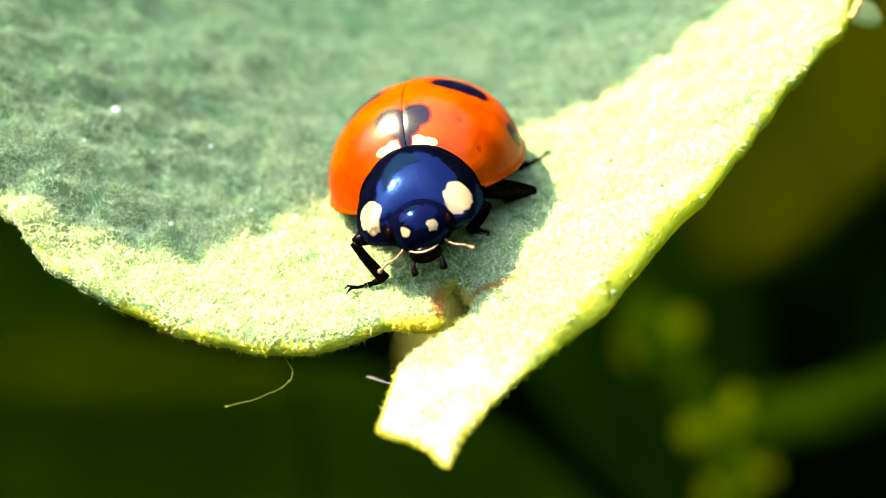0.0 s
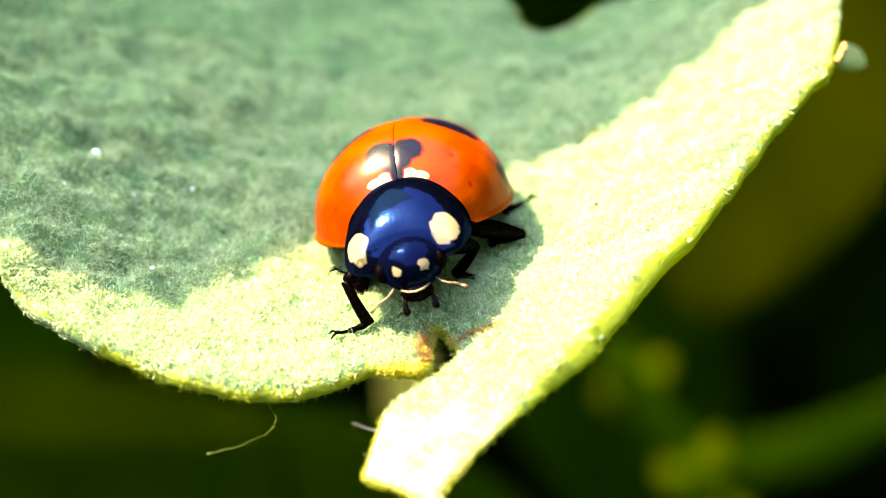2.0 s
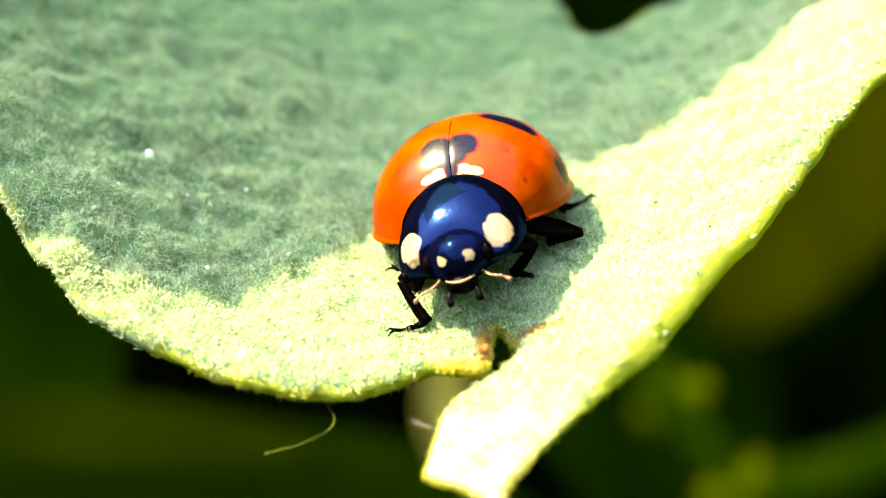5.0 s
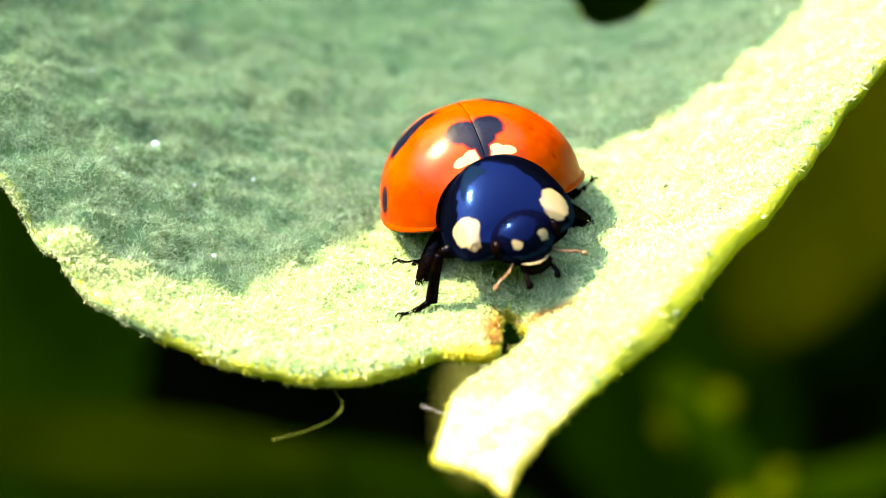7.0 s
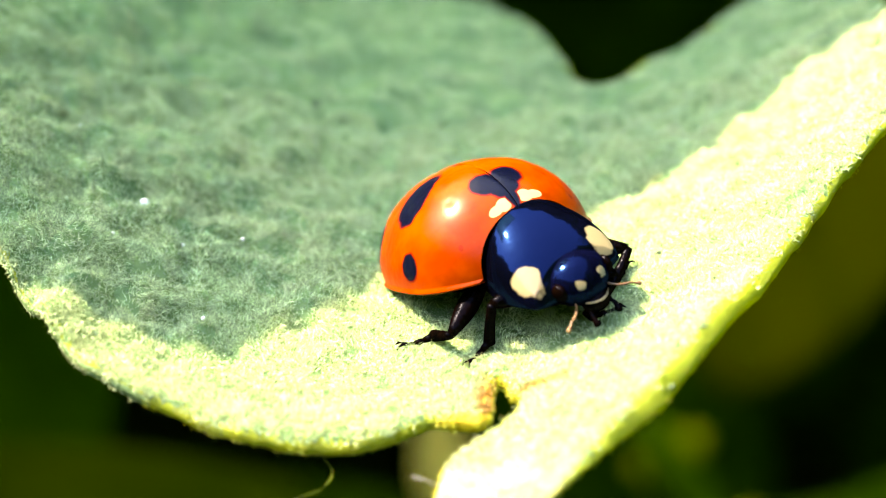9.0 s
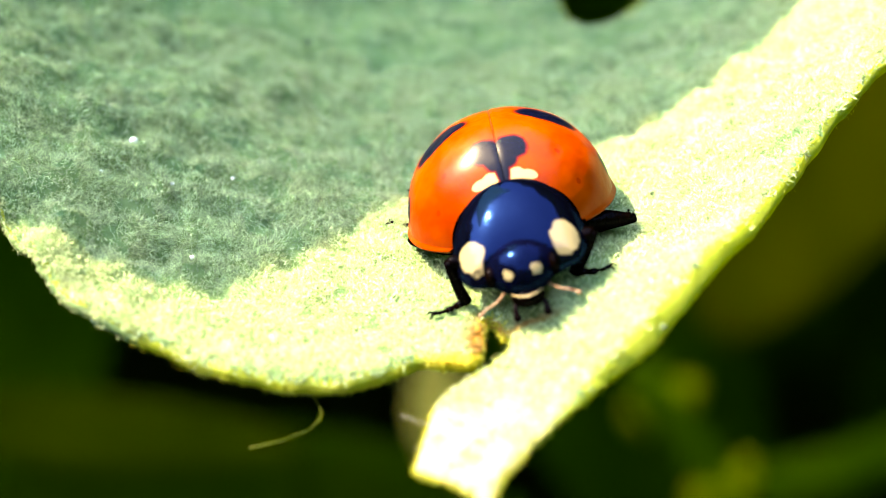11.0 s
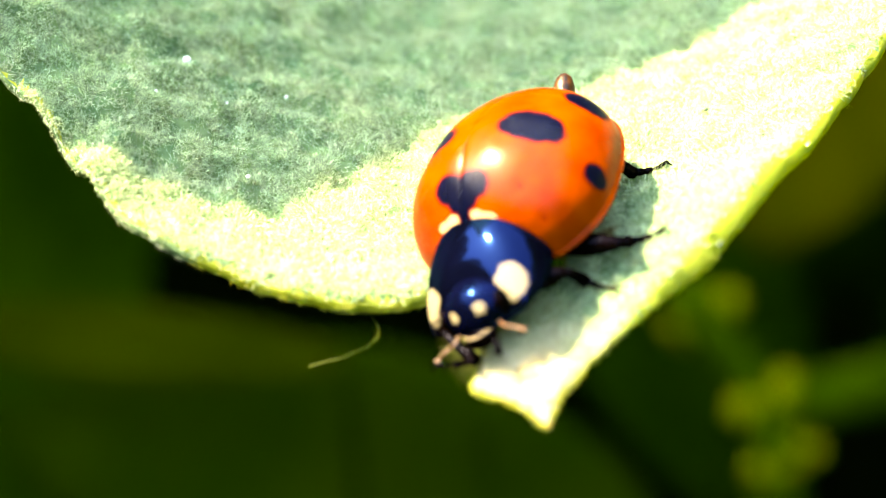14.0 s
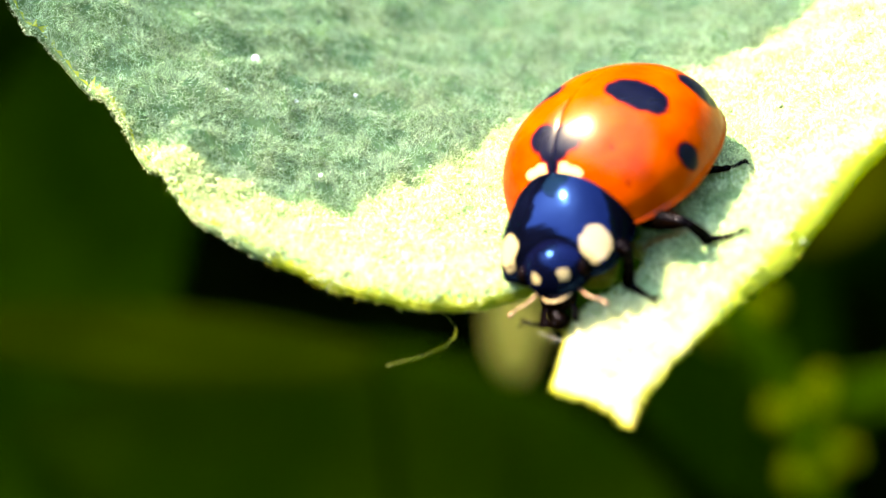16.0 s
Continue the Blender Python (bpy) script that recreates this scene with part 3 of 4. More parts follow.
def build_ladybird():
    bug = tagged(new("ladybird"), "seven-spot ladybird with glossy orange-red wing cases, on the leaf", "ladybird")
    for side in (1, -1):
        part("wing_case", wing_case(side), bug, "glossy orange-red shell with black spots")
    collar = part("pronotum", pronotum_mesh(), bug, "shiny black collar with cream corner patches")
    v, f = ball((0, -0.5, 1.02), (2.45, 3.25, 0.62), 10, 28)
    part("belly", mesh_from("belly", v, f, [M_BLACK]), bug, "black underside")
    v, f = tube([(-0.05, -2.8, 0.95), (-0.10, -3.4, 1.05), (-0.15, -3.9, 1.25), (-0.18, -4.25, 1.45), (-0.2, -4.45, 1.62), (-0.2, -4.53, 1.70)], (0.42, 0.40, 0.35, 0.30, 0.22, 0.08), 12)
    rump = part("abdomen_tip", mesh_from("abdomen_tip", v, f, [M_RUMP]), bug, "dark amber tip of the abdomen")
    # head
    v, f = ball((0, 3.12, 1.08), (1.06, 0.82, 0.66), 18, 32)
    v = [(x * (1 - 0.14 * max(y - 3.1, 0)), y, z - 0.14 * max(y - 3.0, 0) ** 2 + 0.05 * (1 - min(abs(x), 1)) * max(z - 1.1, 0)) for x, y, z in v]
    head = part("head", mesh_from("head", lifted(v), f, [M_HEAD]), bug, "black head with two cream spots")
    for s in (1, -1):
        v, f = ball((0.93 * s, 3.36, 1.14), (0.17, 0.26, 0.27), 10, 14)
        part("eye", mesh_from("eye", lifted(v), f, [M_BLACK]), head)
        bend = [(0.66 * s, 3.66, 0.78), (0.84 * s, 3.84, 0.72), (1.04 * s, 3.94, 0.68), (1.22 * s, 4.00, 0.66), (1.36 * s, 4.06, 0.60), (1.46 * s, 4.10, 0.56), (1.52 * s, 4.12, 0.52)]
        v, f = tube(rounded_line(bend, 4), [0.036, 0.032, 0.028, 0.030] * 4 + [0.034, 0.042, 0.055, 0.064, 0.068, 0.064, 0.052, 0.036, 0.014], 8)
        part("antenna", mesh_from("antenna", lifted(v), f, [M_FEELER]), head, "short clubbed brown feeler")
        v, f = tube(rounded_line([(0.30 * s, 3.70, 0.58), (0.42 * s, 3.96, 0.50), (0.46 * s, 4.14, 0.36), (0.42 * s, 4.22, 0.22)], 4), [0.07, 0.065, 0.06, 0.06, 0.065, 0.07, 0.075, 0.08, 0.09, 0.11, 0.12, 0.11, 0.06], 8)
        part("palp", mesh_from("palp", lifted(v), f, [M_BLACK]), head)
    v, f = ball((0, 3.82, 0.62), (0.52, 0.30, 0.28), 8, 16)
    part("mouth", mesh_from("mouth", lifted(v), f, [M_BLACK]), head)
    v, f = tube([(-0.46, 3.86, 0.80), (-0.24, 4.02, 0.80), (0, 4.08, 0.80), (0.24, 4.02, 0.80), (0.46, 3.86, 0.80)], (0.014, 0.024, 0.028, 0.024, 0.014), 6)
    part("lip", mesh_from("lip", lifted(v), f, [M_LIP]), head, "pale edge of the upper lip")
    # legs: each thigh and shin points along its own z
    limbs = {}
    for kind, (hip, l1, l2) in LEGS.items():
        n = 9
        v, f = tube([(0, 0, l1 * k / n) for k in range(n + 1)], [0.12 + 0.17 * math.sin(math.pi * min(1, 0.15 + 0.85 * k / n)) for k in range(n + 1)], 10)
        thigh_mesh = mesh_from("thigh", v, f, [M_BLACK])
        v, f = tube([(0, 0.03 * math.sin(math.pi * k / n), l2 * k / n) for k in range(n + 1)], [0.125 + 0.045 * k / n for k in range(n + 1)], 10)
        shin_mesh = mesh_from("shin", v, f, [M_BLACK])
        toe = joined([tube([(0, -0.02, -0.02), (0, 0.16, 0.05), (0, 0.32, 0.09)], (0.08, 0.105, 0.085), 8), tube([(0, 0.28, 0.08), (0, 0.44, 0.12), (0, 0.56, 0.11)], (0.06, 0.095, 0.07), 8),
                      tube([(0, 0.52, 0.11), (0, 0.74, 0.12), (0, 0.92, 0.06)], (0.045, 0.05, 0.055), 8),
                      tube([(0, 0.88, 0.07), (0.09, 1.00, 0.06), (0.12, 1.10, 0.16)], (0.035, 0.032, 0.012), 6), tube([(0, 0.88, 0.07), (-0.09, 1.00, 0.06), (-0.12, 1.10, 0.16)], (0.035, 0.032, 0.012), 6)])
        toe_mesh = mesh_from("foot", *toe, [M_BLACK])
        for side in (1, -1):
            thigh = part("thigh", thigh_mesh, bug)
            shin = part("shin", shin_mesh, bug)
            tarsus = part("foot", toe_mesh, shin)
            limbs[kind, side] = (thigh, shin, tarsus)
    return bug, collar, head, rump, limbs


ladybird, collar, head, rump, limbs = build_ladybird()


# ---- small things on and by the leaf ----
def on_leaf(x, y):
    return (x, y, leaf_height(x, y))


def grain(name, x, y, r, material, label):
    v, f = ball((0, 0, r[2] * 0.55), r, 7, 10)
    v = [(a + 0.25 * r[0] * noise.noise((a * 9, b * 9, x)), b + 0.25 * r[1] * noise.noise((a * 9, b * 9, y + 3)), c) for a, b, c in v]
    ob = thing(name, mesh_from(name, v, f, [material]), label, "grain", "grains in the felt" if name == "pale_grain" else "specks on the felt")
    px, py, pz = on_leaf(x, y)
    ob.matrix_basis = pose(px * U, py * U, (pz + 0.12) * U)
    return ob


grain("pale_grain", -9.82, 5.20, (0.13, 0.13, 0.12), M_DROP, "tiny glinting pale grain on the felt")
for gx, gy, gr in ((-8.53, 3.52, 0.06), (-6.94, 4.38, 0.05), (-10.35, 3.01, 0.05), (-7.64, 0.33, 0.06), (-11.97, 7.80, 0.05)):
    grain("pale_grain", gx, gy, (gr, gr, gr), M_DROP, "tiny pale grain caught in the felt")
for gx, gy, gr in ((-5.30, 13.03, 0.13), (-8.12, 7.02, 0.06), (4.37, -4.25, 0.08), (4.84, 2.74, 0.06), (7.45, 6.15, 0.05), (8.49, 5.39, 0.04), (6.07, 0.67, 0.04)):
    grain("dark_speck", gx, gy, (gr, gr, gr), M_SPECK, "dark green speck of dirt on the felt")


def build_thread():
    pts = [(-4.35, -3.98, -0.35), (-4.32, -3.45, -0.87), (-4.10, -3.88, -0.82), (-4.00, -4.24, -0.80), (-4.11, -4.56, -0.79), (-4.37, -4.82, -0.82), (-4.94, -5.07, -0.88), (-5.67, -5.26, -0.95)]
    fine = rounded_line(pts, 5)
    rng = random.Random(4)
    fine = [p + Vector((rng.uniform(-1, 1), rng.uniform(-1, 1), rng.uniform(-1, 1))) * 0.018 for p in fine]
    beads = [ball(fine[i], (r, r, r), 6, 8) for i, r in ((18, 0.016), (19, 0.02), (len(fine) - 4, 0.014), (len(fine) - 1, 0.024))]
    v, f = joined([tube(fine, [0.0048] * len(fine), 6)] + beads)
    return thing("silk_thread", mesh_from("silk_thread", v, f, [M_THREAD]), "thin curled yellowish thread hanging from the leaf edge", "thread")


build_thread()


def build_loose_strand():
    way = rounded_line([(-1.26, -5.33, -0.12), (-1.45, -5.33, -0.06), (-1.66, -5.27, -0.01), (-1.82, -5.23, 0.03), (-1.97, -5.17, 0.05)], 4)
    v, f = tube(way, [0.0026] * (len(way) - 3) + [0.003, 0.0036, 0.002], 6)
    return thing("silk_thread", mesh_from("silk_thread", v, f, [M_DROP]), "short glinting white strand on the torn edge", "thread")


build_loose_strand()


# ---- the plants behind, far out of focus ----
def stalk_out(foot):
    """A long stalk that leads outward from a high leaf to the plants around, then down to the soil."""
    flat = Vector((foot.x, foot.y, 0)).normalized()
    return [foot, foot.lerp(flat * 250 + Vector((0, 0, foot.z + 12)), 0.5), flat * 320 + Vector((0, 0, foot.z - 5)), flat * 345 + Vector((0, 0, -60)), flat * 350 + Vector((0, 0, -240))]


sheltering = bpy.data.objects["overhead_leaf"]
v, f = tube(stalk_out(Vector(SHADE_EDGE[0]) + SUN_WAY * 42 + Vector((-22, 40, 3)) * 0.5), [0.6, 0.8, 1.0, 1.2, 1.4], 8)
part("stalk", mesh_from("stalk", v, f, [M_LEAF]), sheltering)
def far_leaf(name, at, length, width, turn, material, label, fold=0.12, droop=0.1, group=""):
    """A pointed leaf blade with a folded midrib and some thickness."""
    verts, faces = [], []
    rows, cols = 18, 8
    for layer in (0, 1):
        for i in range(rows + 1):
            v = i / rows
            half = width / 2 * math.sin(math.pi * min(0.02 + v, 1) ** 0.8) ** 0.8 + 0.01
            for k in range(cols + 1):
                u = -1 + 2 * k / cols
                z = fold * width * abs(u) * math.sin(math.pi * v) - droop * length * v * v + 0.02 * width * noise.noise((u * 2, v * 6, length))
                verts.append((u * half, (v - 0.5) * length, z - 0.5 * layer))
    w, h = cols + 1, rows + 1
    for i in range(rows):
        for k in range(cols):
            a = i * w + k
            faces.append((a, a + 1, a + w + 1, a + w))
            b = a + w * h
            faces.append((b, b + w, b + w + 1, b + 1))
    border = [k for k in range(w)] + [i * w + cols for i in range(1, h)] + [(h - 1) * w + k for k in range(cols - 1, -1, -1)] + [i * w for i in range(h - 2, 0, -1)]
    for a, b in zip(border, border[1:] + border[:1]):
        faces.append((b, a, a + w * h, b + w * h))
    ob = tagged(new(name), label, "leaf", group)
    part("blade", mesh_from("blade", verts, faces, [material]), ob)
    spine = [(0, (i / rows - 0.5) * length, -droop * length * (i / rows) ** 2 - 0.3) for i in range(rows + 1)]
    v, f = tube(spine, [width * 0.012 * (1.3 - i / rows) for i in range(rows + 1)], 6)
    part("midrib", mesh_from("midrib", v, f, [material]), ob)
    m = pose(at[0] * U, at[1] * U, at[2] * U, *turn)
    ob.matrix_basis = m
    # the stalk that carries it, down to the soil
    foot = m @ Vector((0, -0.49 * length * U, -0.3 * U)) / U
    if name == "surrounding_leaf":
        return ob
    way = stalk_out(foot) if name == "overhead_leaf" else [foot, foot + Vector((0.5, 1.5, -8)), foot + Vector((0.8, 3, -30)), Vector((foot.x + 1, foot.y + 4, -240))]
    back = m.inverted()
    thick = max(0.5, min(width * 0.03, 2.5))
    v, f = tube([back @ (p * U) / U for p in way], [thick * 0.6] + [thick] * (len(way) - 1), 8)
    part("stalk", mesh_from("stalk", v, f, [M_LEAF if name == "overhead_leaf" else M_BG_DARK]), ob)
    return ob


def budding_plant():
    """A thin stem with a side shoot and yellow-green buds."""
    plant = tagged(new("budding_plant"), "green stem with yellow-green buds, far out of focus", "plant")
    for points, r in (([(18.8, 94, -86), (21.8, 92, -90), (24.8, 89, -93), (27.8, 86, -95), (28.4, 83.4, -98), (29, 81, -104), (30.5, 74, -125), (31, 70, -160), (31, 66, -240)], 2.2),
                      ([(27.8, 86, -96), (40, 92, -99), (52, 98, -98), (70, 108, -100)], 2.5)):
        v, f = tube(points, [r * (1 + 0.25 * math.sin(i * 1.7)) for i in range(len(points))], 10)
        part("stem", mesh_from("stem", v, f, [M_BG_STEM]), plant)
    rng = random.Random(8)
    for x, y, z, n, lean in ((22, 92.4, -89.0, 12, (2.6, -0.4, 1.9)), (28, 86.2, -94.6, 9, (1.6, 0, 1.3)), (28.7, 82.2, -99.8, 10, (2.2, 0, 1.0))):
        for _ in range(n):
            k = rng.uniform(-1.3, 1.3)
            c = (x + lean[0] * k + rng.uniform(-1.1, 1.1), y + lean[1] * k + rng.uniform(-1, 1), z + lean[2] * k + rng.uniform(-1.1, 1.1))
            r = rng.uniform(1.1, 1.7)
            part("bud", mesh_from("bud", *ball(c, (r, r, r * 1.2), 7, 10), [M_BG_BUD]), plant, "yellow-green bud")
    return plant


far_leaf("background_leaf", (48.5, 130.5, -72.6), 72, 26, (48, 0, -50), M_BG_OLIVE, "dim olive-green leaf far behind", fold=0.05)
far_leaf("background_leaf", (-37, 74.8, -75.8), 50, 6.5, (0, -50, 84), M_BG_OLIVE_DIM, "narrow olive leaf far below the leaf edge", fold=0.05)
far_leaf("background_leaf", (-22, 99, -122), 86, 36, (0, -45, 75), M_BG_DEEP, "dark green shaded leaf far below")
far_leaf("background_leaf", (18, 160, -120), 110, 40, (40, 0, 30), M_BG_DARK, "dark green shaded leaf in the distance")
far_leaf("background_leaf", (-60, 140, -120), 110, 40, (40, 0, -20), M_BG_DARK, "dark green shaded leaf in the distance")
budding_plant()
far_leaf("dry_bract", (-1.0, 79, -76.5), 12, 4.6, (58, 0, 4), M_BEIGE, "beige dry bract below the torn tip", fold=0.15)
# unseen leaves, added: high ones shade the ground, a ring closes the place
for ox, oy, oz, turn, long, wide in ((-120, 190, 50, 20, 230, 130), (-165, 150, 56, 60, 220, 120), (-40, 225, 54, 80, 220, 120), (60, 200, 50, 110, 230, 120), (130, 150, 60, 150, 230, 120), (20, 290, 70, 75, 260, 140), (120, 60, 75, 170, 230, 120), (-190, 225, 66, 35, 220, 150), (-265, 335, 60, 30, 280, 180), (-108, 312, 68, 70, 200, 150)):
    far_leaf("overhead_leaf", (ox, oy, oz), long, wide, (0, 0, turn), M_LEAF, "large unseen leaf added high up to shade the ground behind", fold=0.02, droop=0.02, group="high leaves behind")
# unseen ring added to block low sky, left lower towards the sun
ring_rng = random.Random(12)
for k in range(42):
    a = radians(-35 + 8.6 * k)
    out = 330 + 22 * (k % 2) + ring_rng.uniform(-12, 28)
    top = 390 - 210 * math.exp(-((k - 22) / 4.5) ** 2) + 30 * math.sin(k * 2.3) + 300 * math.exp(-((min(k, 41.9 - k) - 3.5 * (k < 21) + 3.5 * (k > 20)) / 5) ** 2)
    far_leaf("surrounding_leaf", (out * math.cos(a), out * math.sin(a), (top - 260) / 2), top + 260, 230 * ring_rng.uniform(0.88, 1.2), (80 + ring_rng.uniform(-4, 4), ring_rng.uniform(-5, 5), math.degrees(a) - 90 + ring_rng.uniform(-8, 8)), M_BG_DARK, "tall dark green leaf added out of view to block low sky", fold=0.1, droop=0.0, group="leaves of the plants around")



def build_ground():
    verts, faces = [], []
    n, span = 40, 24000
    for i in range(n + 1):
        for k in range(n + 1):
            s, t = (i / n * 2 - 1), (k / n * 2 - 1)
            x, y = span * s * abs(s) ** 2.5, span * t * abs(t) ** 2.5
            verts.append((x, y, -230 + 18 * noise.noise((x * 0.02, y * 0.02, 0))))
    for i in range(n):
        for k in range(n):
            a = i * (n + 1) + k
            faces.append((a, a + n + 1, a + n + 2, a + 1))
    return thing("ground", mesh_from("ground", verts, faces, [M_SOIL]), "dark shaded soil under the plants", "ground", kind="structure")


build_ground()


# ---- movement of the ladybird ----
# seconds; place in model units; heading, pitch and roll in degrees; turn, nod and roll of the collar on the body; turn and nod of the head on the collar
BODY_ROWS = [
    (0, -0.17, 1.92, -0.08, 174.7, 18.1, 16.4, 1.7, 3.5, 0.6, 2.8, -0.6),
    (0.5, -0.20, 2.00, -0.09, 173.7, 19.6, 15.5, 3.4, 1.5, 3.5, 0.5, -5.0),
    (1, -0.11, 2.11, -0.09, 174.7, 20.4, 15.1, -0.7, 1.6, 4.5, 2.2, -4.0),
    (1.5, -0.11, 2.16, -0.09, 174.1, 22.9, 15.9, -0.1, -1.2, 2.3, 5.3, -5.6),
    (2, -0.15, 2.14, -0.09, 176.2, 21.6, 13.8, -2.1, 3.7, 4.0, 4.6, -9.0),
    (2.5, -0.12, 2.09, -0.08, 173.4, 22.0, 15.4, -0.3, 1.7, 3.8, 2.4, -3.5),
    (3, -0.11, 2.07, -0.09, 172.9, 21.5, 16.1, 0.4, 0.8, 1.2, -1.9, -0.8),
    (3.5, -0.12, 2.31, -0.07, 171.9, 20.6, 15.3, -0.2, -0.9, 2.6, 0.7, 2.5),
    (3.7, -0.12, 2.31, -0.07, 171.9, 20.6, 15.3, -0.2, -0.9, 2.6, 0.7, 2.5),
    (6, -0.05, 2.19, -0.09, 171.8, 20.8, 16.3, -1.6, -0.5, 2.8, 3.7, 1.8),
    (6.5, -0.01, 2.33, -0.10, 178.4, 20.1, 14.3, 1.8, -3.5, 1.4, 7.8, 0.2),
    (7, -0.06, 2.28, -0.09, 192.2, 22.6, 7.8, 1.0, -2.4, 3.4, 4.9, -2.1),
    (7.5, -0.07, 2.11, -0.10, 192.4, 22.5, 6.2, 1.3, -3.8, 3.1, 0.5, -1.3),
    (8, -0.02, 2.12, -0.08, 193.4, 23.2, 5.3, -2.0, -3.9, 2.1, 3.2, 0.1),
    (8.5, 0.36, 2.52, -0.04, 215.8, 30.4, 0.5, -1.5, -8.8, 6.7, 3.2, -1.8),
    (8.7, 0.46, 2.67, -0.04, 219.8, 30.4, 0.5, -1.5, -8.8, 6.7, 3.2, -1.8),
    (10.8, 1.18, 1.93, -0.10, 184.5, 16.7, 12.7, -1.3, 0.9, 1.5, -1.5, 0.6),
    (11, 1.18, 1.93, -0.10, 182.5, 16.7, 12.7, -1.3, 0.9, 1.5, -1.5, 0.6),
    (11.5, 0.83, 1.87, 0.04, 152.8, 4.1, 28.0, -1.1, 1.2, -11.0, -0.6, -6.8),
    (12, 0.24, 0.49, -0.03, 155.1, -8.1, 19.9, 2.7, 1.1, -3.0, 3.2, 0.0),
    (12.5, 0.35, 0.05, -0.07, 160.9, -1.5, 22.1, 3.6, 6.8, 1.5, 5.3, 5.8),
    (13, 0.38, -1.25, -0.09, 169.1, -2.8, 31.2, 5.3, 7.7, 3.2, 5.9, 8.0),
    (13.5, 0.21, -1.59, -0.04, 162.1, -2.6, 28.9, 2.4, 9.0, 1.8, 2.7, 8.0),
    (14, 0.16, -1.61, -0.03, 162.1, -5.7, 30.5, 3.0, 10.1, 4.6, 5.2, 8.9),
    (14.5, -0.12, -1.19, 0.04, 150.4, -5.4, 21.2, 0.3, 1.6, 0.2, 5.9, 2.6),
    (15, -0.04, -1.30, 0.10, 136.9, -10.9, 20.8, 1.8, -7.8, 10.1, 3.1, 3.9),
    (15.5, -0.42, -1.51, 0.11, 121.6, -17.8, 16.0, -3.2, -2.0, 3.0, 9.0, 6.0),
    (16, 0.41, -0.45, -0.06, 150.4, -1.8, 24.6, 9.0, 4.3, -1.5, 5.1, 0.8),
]

# where a foot is set down on the leaf: seconds, x, y
STEPS = {
    ("front", 1): [(0, -1.59, -1.50), (6.2, -1.71, -1.16), (7.7, -0.89, -0.15), (8.2, 0.06, -0.15), (10.6, -0.33, -1.03), (11.2, -1.25, -2.85), (11.7, -2.81, -2.02), (12.2, -1.25, -5.06), (12.7, -1.54, -6.19), (14.2, -2.81, -4.32), (15.7, -1.31, -5.24)],
    ("front", -1): [(0, 0.80, 0.58), (8.2, 2.67, 0.19), (10.6, 2.50, -0.70), (11.2, 0.80, -1.64), (11.7, 0.29, -3.17), (12.2, 0.78, -3.29), (12.8, 1.18, -3.86), (14.2, -0.36, -4.48), (15.2, -1.30, -5.19), (15.7, 0.30, -3.75)],
    ("middle", 1): [(0, -1.75, 0.90), (7.1, -1.80, 0.60), (8.2, -1.42, 0.33), (10.6, -1.50, 2.70), (11.7, -1.55, 0.40), (12.7, -1.50, -1.00)],
    ("middle", -1): [(0, 1.79, 1.81), (8.2, 3.52, 1.75), (10.6, 3.30, 1.60), (11.7, 2.17, -1.80), (12.7, 2.29, -2.97)],
    ("hind", -1): [(0, 2.36, 3.16), (8.2, 2.56, 4.68), (10.6, 2.90, 2.90), (11.1, 2.70, 2.60), (11.7, 3.12, 2.04), (12.2, 2.86, 0.74), (12.7, 2.67, 0.26)],
    ("hind", 1): [(0, -2.15, 4.20), (6.6, -2.00, 4.90), (8.2, -1.63, 5.23), (10.6, -1.05, 4.00), (11.7, -1.52, 2.82), (12.7, -1.72, 1.35), (14.3, -1.82, 1.59)],
}
STEP_TIME = 0.2


def at_time(t):
    """The values of BODY_ROWS at t, gliding from row to row."""
    i = max(k for k, r in enumerate(BODY_ROWS) if r[0] <= t + 1e-6)
    i = min(i, len(BODY_ROWS) - 2)
    a, b = BODY_ROWS[i], BODY_ROWS[i + 1]
    before, after = BODY_ROWS[max(i - 1, 0)], BODY_ROWS[min(i + 2, len(BODY_ROWS) - 1)]
    h = b[0] - a[0]
    s = (t - a[0]) / h
    out = []
    for k in range(1, 12):
        ma = (b[k] - before[k]) / (b[0] - before[0]) if before[0] < a[0] else 0
        mb = (after[k] - a[k]) / (after[0] - a[0]) if after[0] > b[0] else 0
        lim = 2.5 * abs(b[k] - a[k]) / h
        ma, mb = max(-lim, min(lim, ma)), max(-lim, min(lim, mb))
        out.append((2 * s ** 3 - 3 * s ** 2 + 1) * a[k] + (s ** 3 - 2 * s ** 2 + s) * h * ma + (3 * s ** 2 - 2 * s ** 3) * b[k] + (s ** 3 - s ** 2) * h * mb)
    return out


def spun(yaw, pitch, roll):
    return Matrix.Rotation(radians(yaw), 4, "Z") @ Matrix.Rotation(radians(pitch), 4, "X") @ Matrix.Rotation(radians(roll), 4, "Y")


def body_pose(t):
    x, y, z, yaw, pitch, roll = at_time(t)[:6]
    return Matrix.Translation((x, y, z)) @ spun(yaw, pitch, roll)


def collar_pose(t):
    """The collar's turn on the body, in model units."""
    return Matrix.Translation(NECK) @ spun(*at_time(t)[6:9]) @ Matrix.Translation(-NECK)


def head_pose(t):
    turn, nod = at_time(t)[9:11]
    return collar_pose(t) @ Matrix.Translation(NAPE) @ spun(turn, nod, 0) @ Matrix.Translation(-NAPE)


def to_metres(m):
    m.translation = m.translation * U
    return m


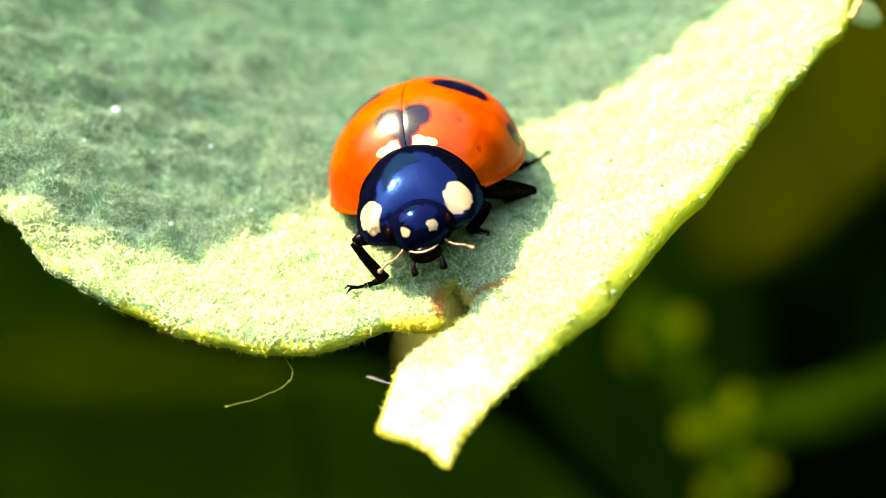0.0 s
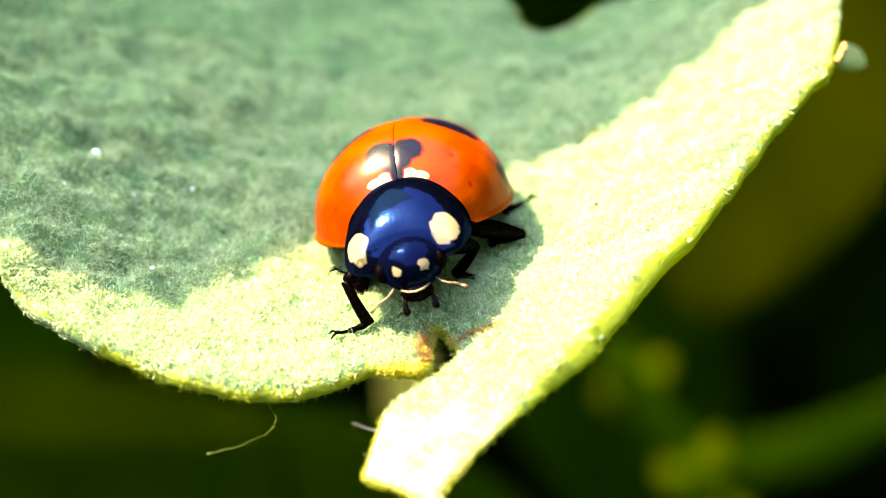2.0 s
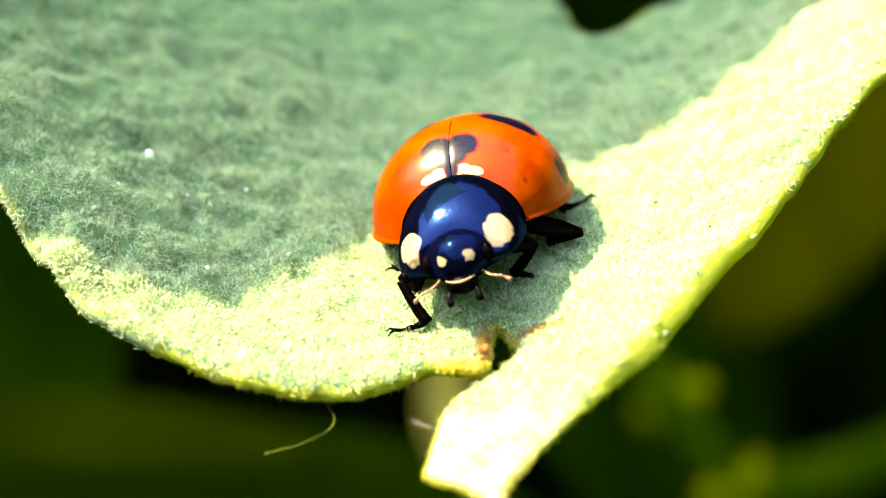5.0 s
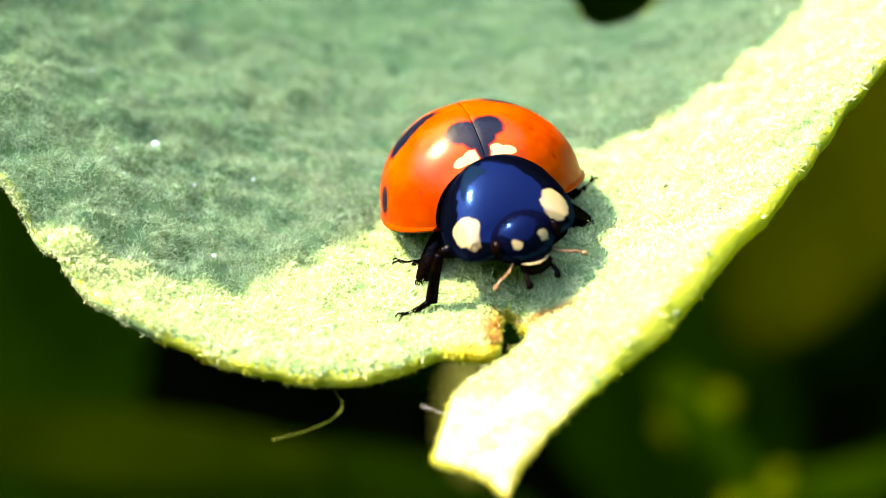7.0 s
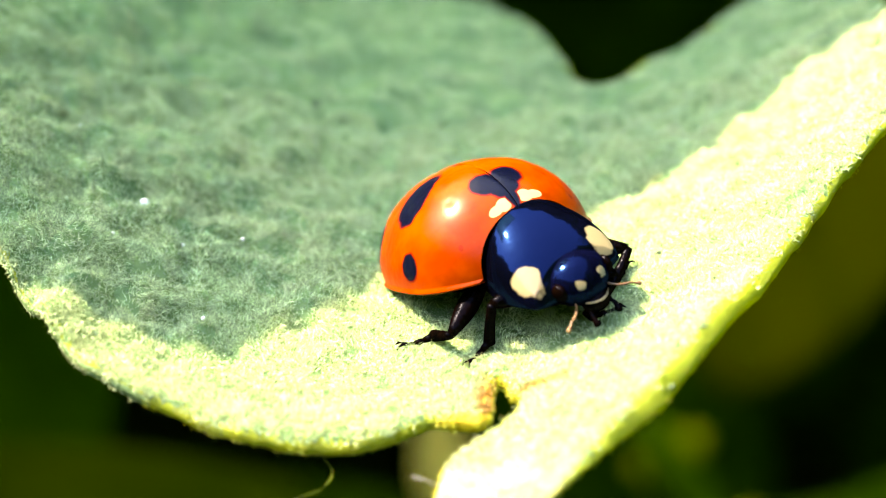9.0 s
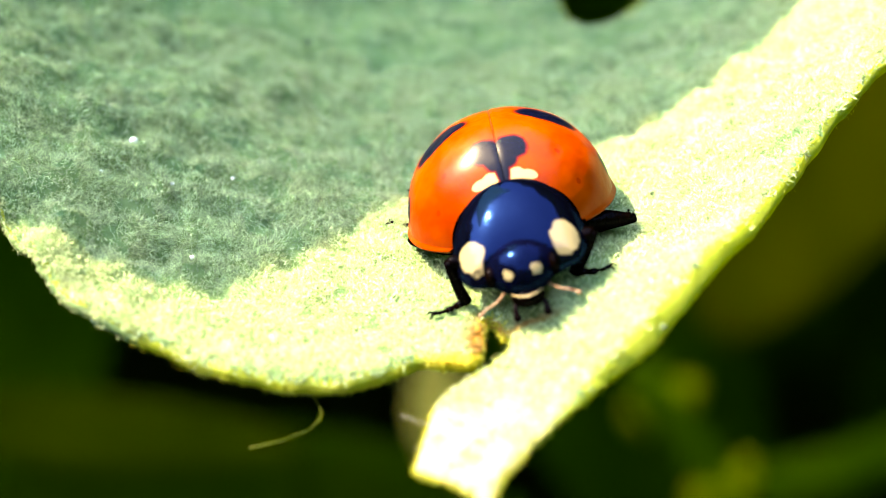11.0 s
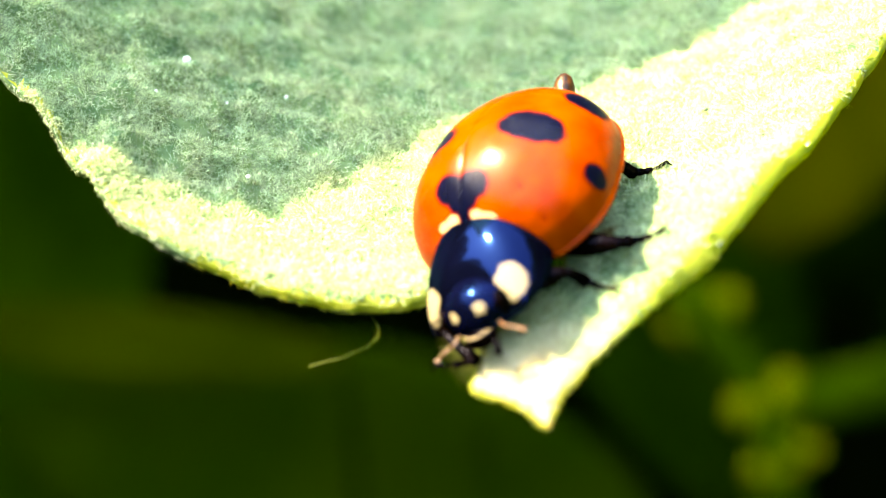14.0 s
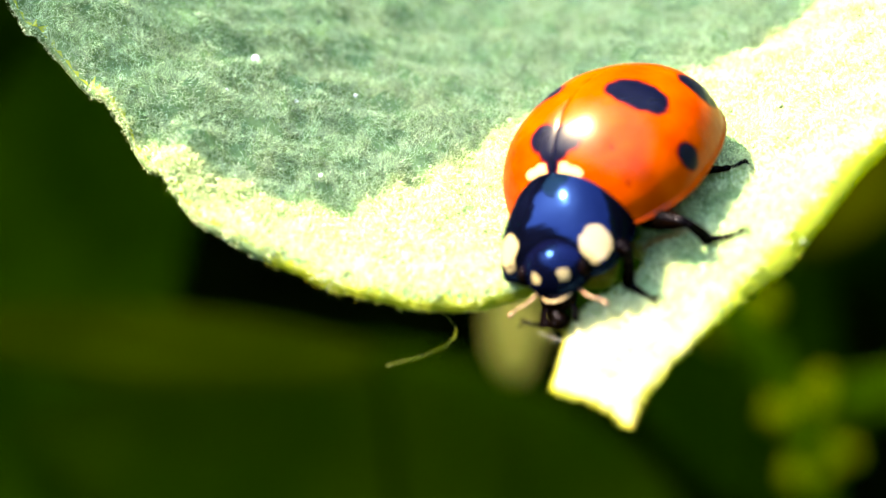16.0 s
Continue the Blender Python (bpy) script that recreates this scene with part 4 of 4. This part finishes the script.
def along(start, end, pole):
    """The pose of a limb at start whose z points to end and whose y leans to the pole."""
    z = (end - start).normalized()
    x = pole.cross(z).normalized()
    y = z.cross(x)
    m = Matrix((x, y, z)).transposed().to_4x4()
    m.translation = start * U
    return m


def foot_path(kind, side, times):
    """Where the foot is at each time: planted on the leaf, lifted and swung over to the next place."""
    given = STEPS[kind, side]
    stand, out, swing = Vector(given[0][1:]), [], None
    for t in times:
        since, x, y = [g for g in given if g[0] <= t + 1e-6][-1]
        want = Vector((x, y))
        if swing is None and (want - stand).length > 0.02 and since > t - 0.35:
            swing = (t, stand.copy(), want)
        lift = 0
        if swing:
            s = (t - swing[0] + 0.1) / (STEP_TIME + 0.1)
            stand = swing[1].lerp(swing[2], smooth01(s))
            lift = 0.45 * math.sin(math.pi * min(s, 1))
            if s >= 1:
                swing = None
        out.append(Vector((stand.x, stand.y, leaf_height(stand.x, stand.y) + 0.20 + lift)))
    return out


def foot_pose(kind, side, body, leg, foot, l2):
    """The foot's pose on its shin: it lies along the felt, pointing outward."""
    way = body.to_3x3() @ Vector((side, {"front": 0.3, "middle": -0.45, "hind": -0.8}[kind], 0))
    e = 0.4
    up = Vector((leaf_base(foot.x - e, foot.y) - leaf_base(foot.x + e, foot.y), leaf_base(foot.x, foot.y - e) - leaf_base(foot.x, foot.y + e), 2 * e)).normalized()
    y = (way - up * way.dot(up)).normalized()
    z = -up
    flat = Matrix((y.cross(z), y, z)).transposed()
    m = (leg.to_3x3().inverted() @ body.to_3x3().inverted() @ flat).to_4x4()
    m.translation = (0, 0, (l2 - 0.05) * U)
    return m


def motions():
    times = [round(0.1 * i, 1) for i in range(161)]
    walk(ladybird, [(t, to_metres(body_pose(t))) for t in times])
    walk(collar, [(t, to_metres(collar_pose(t))) for t in times])
    walk(head, [(t, to_metres(head_pose(t))) for t in times])
    # the abdomen's tip is stretched out for a moment
    walk(rump, [(t, pose(0, back * U, -0.3 * back * U)) for t, back in ((0, 1.25), (12.5, 1.25), (12.9, -0.28), (14.1, -0.28), (14.5, 1.25), (16, 1.25))])
    for (kind, side), (thigh, shin, tarsus) in limbs.items():
        hip, l1, l2 = LEGS[kind]
        h = Vector((hip[0] * side, hip[1], hip[2]))
        upper, lower, toes = [], [], []
        base = h
        for t, foot in zip(times, foot_path(kind, side, times)):
            h = collar_pose(t) @ base if kind == "front" else base
            g = body_pose(t).inverted() @ foot
            d = g - h
            reach = min(max(d.length, abs(l1 - l2) + 0.1), l1 + l2 - 0.04)
            d.normalize()
            a = (l1 * l1 - l2 * l2 + reach * reach) / (2 * reach)
            up = Vector({"front": (0.9 * side, 0.3, 0.55), "middle": (0.3, 0.95, 0.0) if side > 0 else (-1.0, 0.3, 0.08), "hind": (0.35 * side, -0.9, 0.1)}[kind])
            up = (up - d * up.dot(d)).normalized()
            knee = h + d * a + up * math.sqrt(max(l1 * l1 - a * a, 0))
            end = h + d * reach
            pole = Vector((side * 1.0, 0.25 if kind == "front" else -0.9 if (kind, side) == ("hind", 1) else -0.2 if kind == "hind" else 0.2, 0.1))
            upper.append((t, along(h, knee, pole)))
            leg = along(knee, end, pole)
            lower.append((t, leg))
            toes.append((t, foot_pose(kind, side, body_pose(t), leg, foot, l2)))
        walk(thigh, upper)
        walk(shin, lower)
        walk(tarsus, toes)


motions()
